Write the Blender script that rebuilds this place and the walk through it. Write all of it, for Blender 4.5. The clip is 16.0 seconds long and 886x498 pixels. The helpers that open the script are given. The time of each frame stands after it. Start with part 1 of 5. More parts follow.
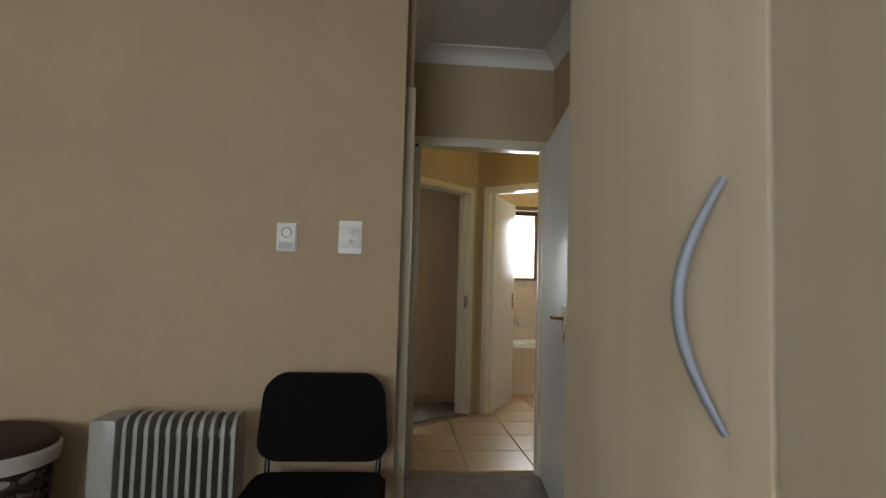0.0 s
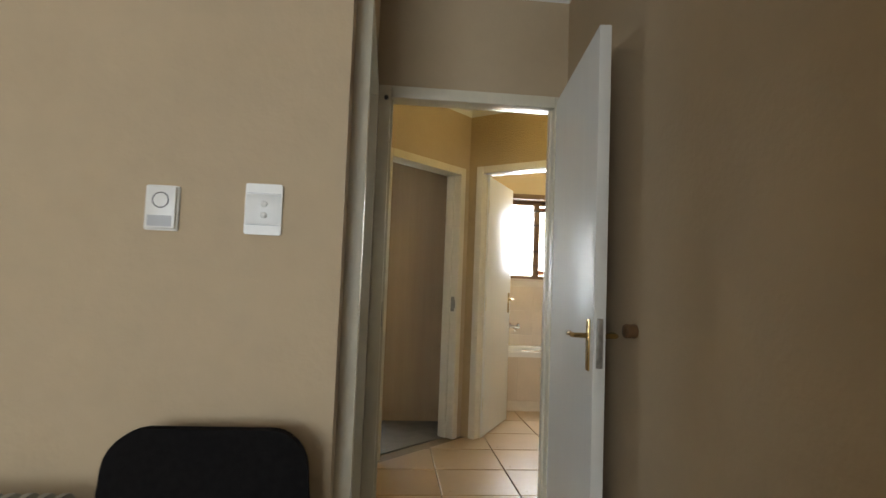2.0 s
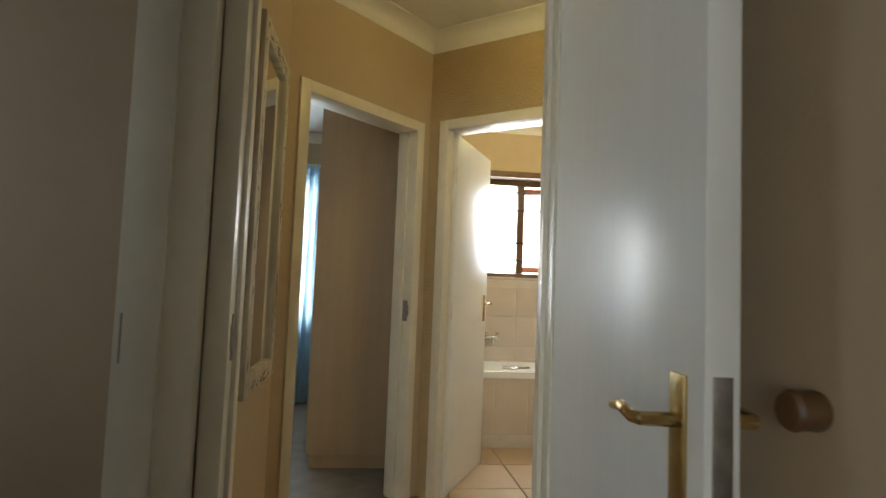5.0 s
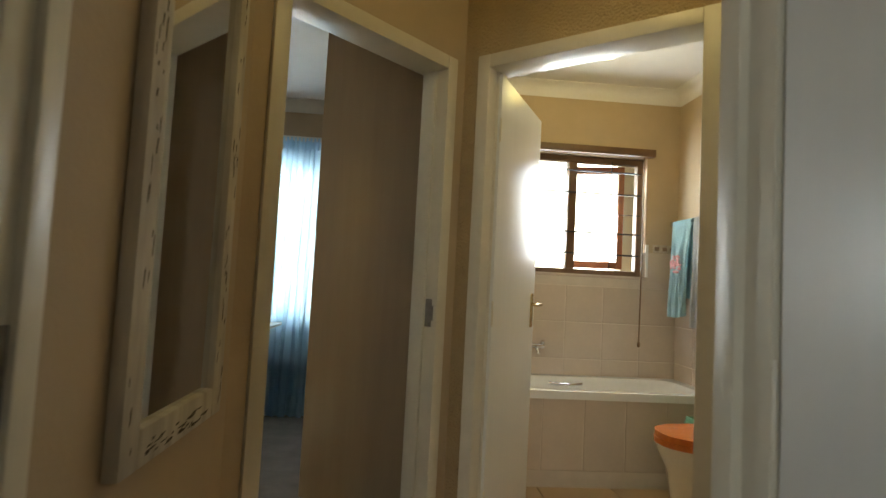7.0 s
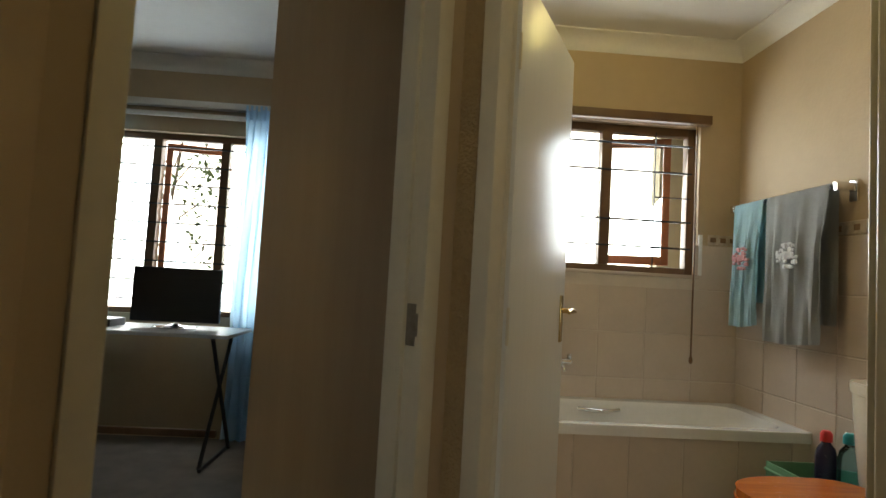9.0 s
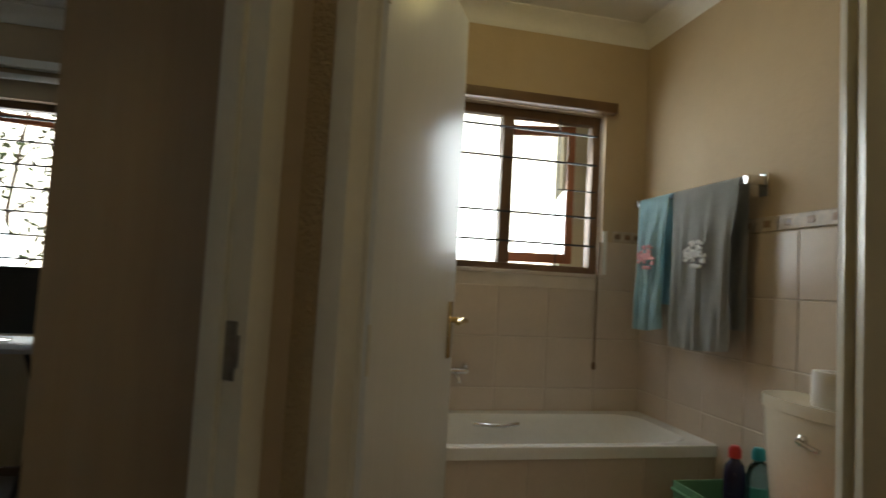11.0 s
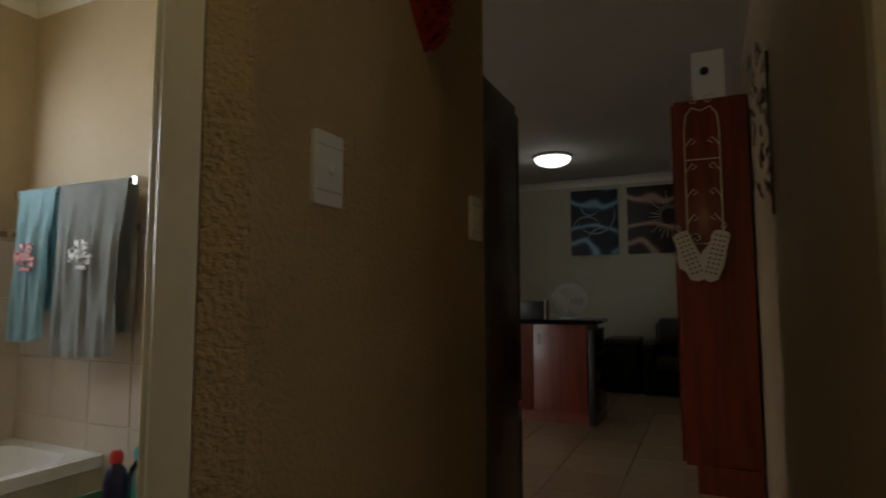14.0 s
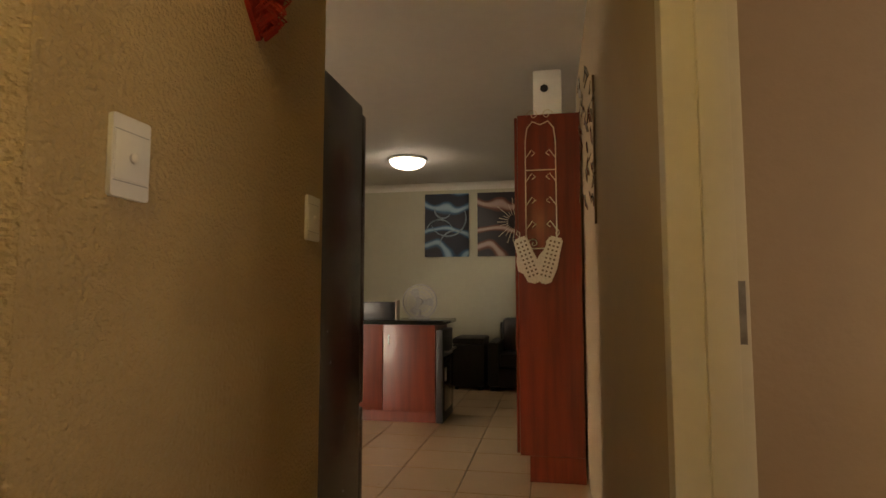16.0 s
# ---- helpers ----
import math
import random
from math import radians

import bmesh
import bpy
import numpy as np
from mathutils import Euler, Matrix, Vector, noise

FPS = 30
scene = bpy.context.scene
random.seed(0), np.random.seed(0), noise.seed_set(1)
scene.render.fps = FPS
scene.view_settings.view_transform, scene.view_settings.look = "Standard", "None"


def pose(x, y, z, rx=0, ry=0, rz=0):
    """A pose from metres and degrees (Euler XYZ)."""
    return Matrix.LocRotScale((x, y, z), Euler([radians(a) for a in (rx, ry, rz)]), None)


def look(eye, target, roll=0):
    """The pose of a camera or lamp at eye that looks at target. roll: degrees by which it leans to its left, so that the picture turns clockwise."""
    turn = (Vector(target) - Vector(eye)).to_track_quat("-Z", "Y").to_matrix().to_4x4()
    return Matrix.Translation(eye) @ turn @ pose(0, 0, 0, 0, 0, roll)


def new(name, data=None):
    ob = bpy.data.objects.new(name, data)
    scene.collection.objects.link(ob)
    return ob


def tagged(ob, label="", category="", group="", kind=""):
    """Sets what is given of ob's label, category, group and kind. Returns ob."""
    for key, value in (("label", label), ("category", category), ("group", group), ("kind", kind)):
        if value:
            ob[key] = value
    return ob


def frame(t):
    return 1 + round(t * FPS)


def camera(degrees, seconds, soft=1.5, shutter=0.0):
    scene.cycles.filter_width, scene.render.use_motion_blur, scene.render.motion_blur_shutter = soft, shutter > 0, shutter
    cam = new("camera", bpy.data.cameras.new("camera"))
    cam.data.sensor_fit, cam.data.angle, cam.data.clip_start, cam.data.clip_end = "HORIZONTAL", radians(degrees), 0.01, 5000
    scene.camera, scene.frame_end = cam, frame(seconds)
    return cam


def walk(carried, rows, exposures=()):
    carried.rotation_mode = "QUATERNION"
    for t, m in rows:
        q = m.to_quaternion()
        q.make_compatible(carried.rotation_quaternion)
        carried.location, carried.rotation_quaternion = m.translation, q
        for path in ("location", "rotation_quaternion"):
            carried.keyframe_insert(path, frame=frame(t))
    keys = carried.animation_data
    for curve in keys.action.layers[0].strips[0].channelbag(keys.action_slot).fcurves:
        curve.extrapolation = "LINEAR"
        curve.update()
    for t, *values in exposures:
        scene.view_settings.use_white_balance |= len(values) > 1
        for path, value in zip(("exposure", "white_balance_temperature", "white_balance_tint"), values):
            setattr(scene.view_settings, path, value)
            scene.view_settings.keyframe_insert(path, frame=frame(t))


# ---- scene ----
cam = camera(75.8, 16.0, shutter=0.5)
PATH = [
    (0, (-0.079, -0.03, 1.126), (0.084, 1.959, 1.261), 1.6),
    (0.5, (-0.062, 0.16, 1.137), (0.106, 2.149, 1.265), 2.0),
    (1, (-0.013, 0.406, 1.14), (0.167, 2.394, 1.266), 2.0),
    (1.5, (0.028, 0.61, 1.139), (0.206, 2.599, 1.263), 2.2),
    (2, (0.068, 0.827, 1.143), (0.255, 2.815, 1.268), 2.2),
    (2.5, (0.1, 1.023, 1.139), (0.335, 3.005, 1.268), 2.2),
    (3, (0.151, 1.235, 1.131), (0.429, 3.211, 1.265), 2.2),
    (3.5, (0.218, 1.437, 1.145), (0.496, 3.413, 1.277), 2.0),
    (6, (0.401, 2.422, 1.131), (0.611, 4.407, 1.256), 2.5),
    (6.5, (0.409, 2.629, 1.124), (0.589, 4.617, 1.244), 2.6),
    (7, (0.434, 2.857, 1.119), (0.585, 4.847, 1.24), 3.0),
    (7.5, (0.448, 3.034, 1.111), (0.594, 5.025, 1.233), 3.0),
    (8, (0.477, 3.258, 1.109), (0.576, 5.252, 1.232), 3.2),
    (10.5, (0.676, 3.931, 1.135), (0.915, 5.913, 1.251), 3.3),
    (11, (0.71, 4.004, 1.145), (1.135, 5.955, 1.267), 3.1),
    (11.5, (0.72, 4.072, 1.14), (1.507, 5.905, 1.286), 2.5),
    (12, (0.724, 4.079, 1.158), (1.845, 5.729, 1.311), 1.9),
    (12.5, (0.739, 4.037, 1.15), (2.109, 5.485, 1.318), 1.2),
    (13, (0.787, 3.989, 1.153), (2.345, 5.232, 1.323), 0.5),
    (13.5, (0.816, 3.945, 1.157), (2.516, 4.985, 1.324), 0.0),
    (14, (0.834, 3.898, 1.163), (2.643, 4.735, 1.327), -0.1),
    (14.5, (0.823, 3.865, 1.167), (2.707, 4.517, 1.329), -0.3),
    (15, (0.811, 3.852, 1.168), (2.741, 4.35, 1.331), -0.4),
    (15.5, (0.822, 3.849, 1.167), (2.773, 4.258, 1.329), -0.3),
    (16, (0.866, 3.845, 1.169), (2.825, 4.213, 1.333), -0.0),
]
STOPS = [(0.0, 1.1, 6600, 10), (1.5, 1.75, 6600, 11), (3.5, 1.85, 6500, 10), (6.0, 1.5, 6500, 8), (7.0, 1.2, 6800, 8), (8.2, 1.0, 7000, 9), (10.3, -0.05, 6300, 8), (11.5, -0.1, 6900, 9), (12.5, -0.05, 6400, 9), (13.5, 0.05, 5900, 9), (14.5, 0.75, 7100, 13), (15.0, 1.5, 7900, 17), (16.0, 2.2, 8100, 17)]
walk(cam, [(t, look(eye, target, roll)) for t, eye, target, roll in PATH], STOPS)

# ---- light ----
world = bpy.data.worlds.new("sky")
scene.world = world
world.use_nodes = True
sky = world.node_tree.nodes.new("ShaderNodeTexSky")
sky.sky_type, sky.sun_disc, sky.sun_elevation, sky.sun_rotation = "NISHITA", False, radians(40), radians(214)
world.node_tree.links.new(sky.outputs[0], world.node_tree.nodes["Background"].inputs[0])
world.node_tree.nodes["Background"].inputs[1].default_value = 0.14
sun = new("sun", bpy.data.lights.new("sun", "SUN"))
sun.data.energy, sun.data.angle, sun.data.color = 5.0, radians(0.5), (1.0, 0.94, 0.84)
sun.matrix_world = look((-12, -18, 18), (0, 0, 0))


def window_fill_light(x, y, z, tx, ty, tz, w, h, power, colour):
    ob = new("window_fill_light", bpy.data.lights.new("window_fill_light", "AREA"))
    ob.data.shape, ob.data.size, ob.data.size_y, ob.data.energy, ob.data.color = "RECTANGLE", w, h, power, colour
    ob.matrix_world = look((x, y, z), (tx, ty, tz))
    return ob


def bulb(x, y, z, power, colour, size=0.09):
    ob = new("bulb", bpy.data.lights.new("bulb", "POINT"))
    ob.data.energy, ob.data.color, ob.data.shadow_soft_size = power, colour, size
    ob.location = (x, y, z)
    return ob


DAY = (0.82, 0.92, 1.0)
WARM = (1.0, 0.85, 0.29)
window_fill_light(-1.5, -3.15, 1.45, -1.2, 2.0, 1.2, 2.2, 1.2, 34, DAY)      # bedroom window behind the start
window_fill_light(1.60, 6.82, 1.66, 1.60, 5.0, 1.2, 1.0, 0.78, 14.0, DAY)      # bathroom window
window_fill_light(-1.0, 7.71, 1.45, -1.0, 5.0, 1.2, 1.4, 1.2, 22, DAY)        # second bedroom window
window_fill_light(-1.82, 2.95, 1.6, 0, 2.95, 1.2, 0.6, 0.6, 1.6, (0.7, 0.82, 1.0))  # bluish fill lamp added to tint the ensuite
window_fill_light(1.9, 1.58, 1.5, 1.9, 4.0, 1.2, 1.0, 1.1, 1.8, (1.0, 0.88, 0.82))     # pinkish fill lamp added to brighten the side room
bulb(1.53, 5.90, 2.38, 1.7, WARM)
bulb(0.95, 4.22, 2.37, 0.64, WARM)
bulb(7.22, 5.46, 2.645, 0.5, (1.0, 0.89, 0.72))


# ---- materials ----
def material(name, colour, rough=0.6, metal=0.0, vary=0.12, scale=6.0, bump=0.0, bump_scale=60.0, coat=0.0, second=None, grain=None, piece=0.0, fine=0.05, depth=0.004, spec=0.5):
    """A surface with two scales of colour variation, optional grain (stretch per axis), relief, and variation from piece to piece."""
    m = bpy.data.materials.new(name)
    m.use_nodes = True
    nt, b = m.node_tree, m.node_tree.nodes["Principled BSDF"]
    L = nt.links.new
    co = nt.nodes.new("ShaderNodeTexCoord")
    mp = nt.nodes.new("ShaderNodeMapping")
    if grain:
        mp.inputs["Scale"].default_value = grain
    L(co.outputs["Object"], mp.inputs[0])
    big, small = nt.nodes.new("ShaderNodeTexNoise"), nt.nodes.new("ShaderNodeTexNoise")
    big.inputs["Scale"].default_value, small.inputs["Scale"].default_value = scale, scale * 9
    big.inputs["Detail"].default_value, small.inputs["Detail"].default_value = 4, 3
    L(mp.outputs[0], big.inputs[0]), L(mp.outputs[0], small.inputs[0])
    mix = nt.nodes.new("ShaderNodeMix")
    mix.data_type = "RGBA"
    other = second or tuple(c * (1 - vary) for c in colour)
    mix.inputs[6].default_value, mix.inputs[7].default_value = (*colour, 1), (*other, 1)
    ramp = nt.nodes.new("ShaderNodeMapRange")
    ramp.inputs[1].default_value, ramp.inputs[2].default_value = 0.35, 0.68
    L(big.outputs[0], ramp.inputs[0]), L(ramp.outputs[0], mix.inputs[0])
    hsv = nt.nodes.new("ShaderNodeHueSaturation")
    L(mix.outputs[2], hsv.inputs["Color"])
    val = nt.nodes.new("ShaderNodeMapRange")
    val.inputs[3].default_value, val.inputs[4].default_value = 1 - fine, 1 + fine
    L(small.outputs[0], val.inputs[0])
    if piece:
        info, add = nt.nodes.new("ShaderNodeObjectInfo"), nt.nodes.new("ShaderNodeMath")
        sp = nt.nodes.new("ShaderNodeMapRange")
        sp.inputs[3].default_value, sp.inputs[4].default_value = -piece, piece
        L(info.outputs["Random"], sp.inputs[0]), L(val.outputs[0], add.inputs[0]), L(sp.outputs[0], add.inputs[1])
        L(add.outputs[0], hsv.inputs["Value"])
    else:
        L(val.outputs[0], hsv.inputs["Value"])
    L(hsv.outputs[0], b.inputs["Base Color"])
    rr = nt.nodes.new("ShaderNodeMapRange")
    rr.inputs[3].default_value, rr.inputs[4].default_value = max(rough - 0.06, 0.02), min(rough + 0.06, 1)
    L(small.outputs[0], rr.inputs[0]), L(rr.outputs[0], b.inputs["Roughness"])
    b.inputs["Metallic"].default_value = metal
    b.inputs["Specular IOR Level"].default_value = spec
    b.inputs["Coat Weight"].default_value = coat
    b.inputs["Coat Roughness"].default_value = 0.16
    if bump:
        tex, bp = nt.nodes.new("ShaderNodeTexNoise"), nt.nodes.new("ShaderNodeBump")
        tex.inputs["Scale"].default_value, tex.inputs["Detail"].default_value = bump_scale, 3
        bp.inputs["Strength"].default_value, bp.inputs["Distance"].default_value = bump, depth
        L(mp.outputs[0], tex.inputs[0]), L(tex.outputs[0], bp.inputs["Height"]), L(bp.outputs[0], b.inputs["Normal"])
    return m


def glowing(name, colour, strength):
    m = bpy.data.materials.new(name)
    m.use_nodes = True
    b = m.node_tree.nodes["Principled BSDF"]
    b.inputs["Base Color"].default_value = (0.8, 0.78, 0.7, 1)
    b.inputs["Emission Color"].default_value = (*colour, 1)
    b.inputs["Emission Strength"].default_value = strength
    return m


def clear(name, rough=0.0, colour=(0.95, 0.97, 0.96)):
    m = bpy.data.materials.new(name)
    m.use_nodes = True
    b = m.node_tree.nodes["Principled BSDF"]
    b.inputs["Base Color"].default_value, b.inputs["Roughness"].default_value = (*colour, 1), rough
    b.inputs["Transmission Weight"].default_value, b.inputs["IOR"].default_value = 1.0, 1.45
    return m


PLASTER = material("tan_plaster", (0.50, 0.385, 0.245), 0.7, vary=0.08, scale=1.6, bump=0.4, bump_scale=45, depth=0.003)
ROUGHCAST = material("tan_rough_plaster", (0.50, 0.37, 0.19), 0.55, vary=0.10, scale=3, bump=1.0, bump_scale=95, depth=0.016)
CEILING = material("ceiling_paint", (0.70, 0.68, 0.64), 0.85, vary=0.05, scale=1.2)
COVE = material("cornice_white", (0.78, 0.76, 0.71), 0.7, vary=0.04)
LIVING = material("pale_olive_plaster", (0.56, 0.55, 0.43), 0.8, vary=0.06, scale=1.5, bump=0.2, bump_scale=40)
FRAME = material("cream_gloss_paint", (0.70, 0.64, 0.50), 0.32, vary=0.07, scale=4, bump=0.08, bump_scale=18)
LEAF = material("white_door_paint", (0.72, 0.71, 0.66), 0.36, vary=0.03, scale=2, bump=0.06, bump_scale=3, grain=(20, 20, 1.2), fine=0.012, spec=0.25, coat=0.12)
CARPET = material("grey_carpet", (0.23, 0.20, 0.17), 0.95, vary=0.2, scale=8, bump=0.8, bump_scale=260)
TILE = material("beige_floor_tile", (0.50, 0.35, 0.205), 0.30, vary=0.10, scale=2.5, piece=0.05, fine=0.02)
GROUT = material("grey_grout", (0.30, 0.24, 0.17), 0.9, vary=0.2, scale=20)
WALLTILE = material("cream_wall_tile", (0.60, 0.50, 0.40), 0.22, vary=0.08, scale=4, piece=0.03)
WALLGROUT = material("pale_grout", (0.63, 0.55, 0.45), 0.85)
BORDER = material("border_tile_cream", (0.55, 0.46, 0.35), 0.35, vary=0.3, scale=40)
BORDERDARK = material("border_tile_brown", (0.25, 0.15, 0.08), 0.35, vary=0.3, scale=40)
ENAMEL = material("white_enamel", (0.80, 0.79, 0.76), 0.12, vary=0.02, coat=0.4)
CERAMIC = material("ivory_ceramic", (0.72, 0.66, 0.52), 0.12, vary=0.03, coat=0.4)
ORANGE = material("orange_varnished_wood", (0.60, 0.155, 0.012), 0.25, second=(0.46, 0.10, 0.008), scale=5, grain=(1, 8, 1), coat=0.4)
CHROME = material("chrome", (0.75, 0.75, 0.75), 0.12, 1.0, vary=0.05)
BRASS = material("worn_brass", (0.62, 0.44, 0.18), 0.25, 1.0, vary=0.3, scale=30)
STEEL = material("dull_steel", (0.36, 0.33, 0.29), 0.45, 1.0, vary=0.3, scale=40)
SILVER = material("brushed_silver", (0.34, 0.37, 0.44), 0.58, 1.0, vary=0.08)
HEATER = material("pale_grey_enamel", (0.36, 0.355, 0.33), 0.35, vary=0.05)
WHITE = material("white_plastic", (0.76, 0.75, 0.71), 0.35, vary=0.03)
GREYPL = material("grey_plastic", (0.42, 0.42, 0.42), 0.4, vary=0.05)
BLACK = material("black_fabric", (0.010, 0.009, 0.009), 1.0, spec=0.1, vary=0.3, scale=60, bump=0.4, bump_scale=400)
BLACKPL = material("black_plastic", (0.015, 0.015, 0.017), 0.35, vary=0.2)
LEATHER = material("black_leather", (0.013, 0.012, 0.012), 0.38, vary=0.3, scale=20, bump=0.4, bump_scale=120)
MAPLE = material("pale_maple_laminate", (0.62, 0.54, 0.40), 0.45, second=(0.55, 0.46, 0.33), scale=2.2, grain=(6, 6, 0.35))
CLOSET = material("beige_closet_board", (0.52, 0.375, 0.225), 0.5, second=(0.47, 0.335, 0.20), scale=2.0, grain=(5, 5, 0.3))
DARKWOOD = material("dark_brown_timber", (0.16, 0.085, 0.035), 0.45, second=(0.10, 0.05, 0.02), scale=5, grain=(1, 1, 0.2))
REDWOOD = material("reddish_timber", (0.34, 0.12, 0.045), 0.4, second=(0.24, 0.08, 0.03), scale=5, grain=(1, 1, 0.2))
CHERRY = material("cherry_veneer", (0.19, 0.028, 0.010), 0.38, second=(0.12, 0.017, 0.006), scale=4, grain=(5, 5, 0.4), coat=0.3)
GRANITE = material("black_granite", (0.015, 0.015, 0.016), 0.12, vary=0.6, scale=80, coat=0.3)
FRIDGE = material("dark_graphite_metal", (0.06, 0.06, 0.07), 0.25, 0.6, vary=0.15, scale=3)
DISTRESS = material("distressed_white_wood", (0.60, 0.55, 0.45), 0.6, second=(0.40, 0.35, 0.27), scale=7, grain=(3, 3, 0.6), bump=0.3, bump_scale=30)
CHIP = material("bare_dark_wood", (0.07, 0.05, 0.03), 0.8, vary=0.3)
TEAL = material("pale_turquoise_towelling", (0.45, 0.66, 0.70), 0.95, vary=0.12, scale=8, bump=0.8, bump_scale=300)
GREYTOWEL = material("grey_towelling", (0.45, 0.46, 0.44), 0.95, vary=0.12, scale=8, bump=0.8, bump_scale=300)
PINK = material("pink_embroidery", (0.72, 0.36, 0.36), 0.9)
WHITEEMB = material("white_embroidery", (0.8, 0.8, 0.78), 0.9)
GREEN = material("mint_green_plastic", (0.14, 0.32, 0.18), 0.4, vary=0.05)
NAVY = material("navy_bottle", (0.025, 0.022, 0.07), 0.25)
TEALPL = material("teal_cap", (0.02, 0.28, 0.32), 0.35)
REDPL = material("red_cap", (0.55, 0.03, 0.03), 0.35)
PAPER = material("toilet_paper", (0.80, 0.78, 0.74), 0.95, bump=0.3, bump_scale=200)
REDFIBRE = material("red_raffia", (0.42, 0.03, 0.012), 0.8, second=(0.25, 0.012, 0.008), scale=40)
WICKER = material("dark_wicker", (0.045, 0.024, 0.014), 0.7, vary=0.4, scale=60)
LINEN = material("white_linen", (0.62, 0.58, 0.52), 0.9, vary=0.15, scale=30)
CROCHET = material("cream_crochet", (0.66, 0.58, 0.46), 0.95, vary=0.15, scale=60, bump=0.8, bump_scale=150)
MOSAIC = material("mirror_mosaic", (0.45, 0.45, 0.47), 0.1, 1.0, piece=0.35, vary=0.3, scale=30)
YELLOWWALL = material("sunlit_yellow_facade", (0.62, 0.42, 0.16), 0.85, vary=0.1, scale=2)
# Self-lit: the brightness outdoors is put in as emission.
GLOWBACKDROP = glowing("glowing_backdrop", (1.0, 0.97, 0.90), 2.6)
PAVING = material("garden_paving", (0.42, 0.38, 0.31), 0.9, vary=0.2, scale=1)
FOLIAGE = material("garden_leaves", (0.06, 0.10, 0.03), 0.6, vary=0.4, scale=6)
BARK = material("bark", (0.10, 0.07, 0.045), 0.9, vary=0.3, scale=20)
GLASS = clear("window_glass")
SWIRL = material("pale_blue_paint", (0.30, 0.42, 0.52), 0.5, vary=0.4, scale=20)
FANCAGE = material("pale_grey_wire", (0.5, 0.5, 0.5), 0.35, 0.6)
MIRROR = bpy.data.materials.new("mirror_glass")
MIRROR.use_nodes = True
MIRROR.node_tree.nodes["Principled BSDF"].inputs["Metallic"].default_value = 1.0
MIRROR.node_tree.nodes["Principled BSDF"].inputs["Base Color"].default_value = (0.82, 0.83, 0.82, 1)
MIRROR.node_tree.nodes["Principled BSDF"].inputs["Roughness"].default_value = 0.02
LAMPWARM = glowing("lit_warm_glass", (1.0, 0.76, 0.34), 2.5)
LAMPCOOL = glowing("lit_white_glass", (1.0, 0.97, 0.90), 1.8)


def curtain_cloth():
    m = material("blue_sheer_cloth", (0.30, 0.50, 0.72), 0.9, vary=0.12, scale=6)
    nt = m.node_tree
    b, out = nt.nodes["Principled BSDF"], nt.nodes["Material Output"]
    tr, mx = nt.nodes.new("ShaderNodeBsdfTranslucent"), nt.nodes.new("ShaderNodeMixShader")
    tr.inputs[0].default_value, mx.inputs[0].default_value = (0.54, 0.78, 0.95, 1), 0.72
    nt.links.new(b.outputs[0], mx.inputs[1]), nt.links.new(tr.outputs[0], mx.inputs[2]), nt.links.new(mx.outputs[0], out.inputs[0])
    return m


CURTAIN = curtain_cloth()


def swirl_paint(name, base, one, two, scale):
    """Dark canvas with swirling strokes of two colours."""
    m = bpy.data.materials.new(name)
    m.use_nodes = True
    nt, b = m.node_tree, m.node_tree.nodes["Principled BSDF"]
    co, n, w = nt.nodes.new("ShaderNodeTexCoord"), nt.nodes.new("ShaderNodeTexNoise"), nt.nodes.new("ShaderNodeTexWave")
    w.wave_type, w.rings_direction = "RINGS", "X"
    w.inputs["Scale"].default_value, w.inputs["Distortion"].default_value, w.inputs["Detail Scale"].default_value = scale, 16, 1.2
    n.inputs["Scale"].default_value = 4
    r = nt.nodes.new("ShaderNodeValToRGB")
    e = r.color_ramp.elements
    e[0].position, e[0].color, e[1].position, e[1].color = 0.45, (*base, 1), 0.98, (*two, 1)
    k = e.new(0.78)
    k.color = (*one, 1)
    L = nt.links.new
    L(co.outputs["Object"], w.inputs[0]), L(w.outputs[1], r.inputs[0]), L(r.outputs[0], b.inputs["Base Color"])
    b.inputs["Roughness"].default_value = 0.5
    return m


CANVASBLUE = swirl_paint("blue_swirl_canvas", (0.006, 0.012, 0.03), (0.03, 0.12, 0.24), (0.30, 0.48, 0.62), 0.9)
CANVASRED = swirl_paint("dark_burst_canvas", (0.012, 0.008, 0.012), (0.14, 0.04, 0.02), (0.42, 0.30, 0.26), 0.8)


# ---- builders ----
def box(bm, x0, y0, z0, x1, y1, z1, m=None, bevel=0.0):
    """Adds a box to bm, with m applied, its edges rounded by bevel."""
    t = Matrix.Translation(((x0 + x1) / 2, (y0 + y1) / 2, (z0 + z1) / 2)) @ Matrix.Diagonal((abs(x1 - x0), abs(y1 - y0), abs(z1 - z0), 1))
    vs = bmesh.ops.create_cube(bm, size=1, matrix=t)["verts"]
    if bevel:
        es = list({e for v in vs for e in v.link_edges})
        got = bmesh.ops.bevel(bm, geom=es, offset=bevel, segments=2, affect="EDGES", profile=0.6)
        vs = list({v for v in got["verts"]} | {v for v in vs if v.is_valid})
    if m is not None:
        bmesh.ops.transform(bm, matrix=m, verts=vs)
    return vs


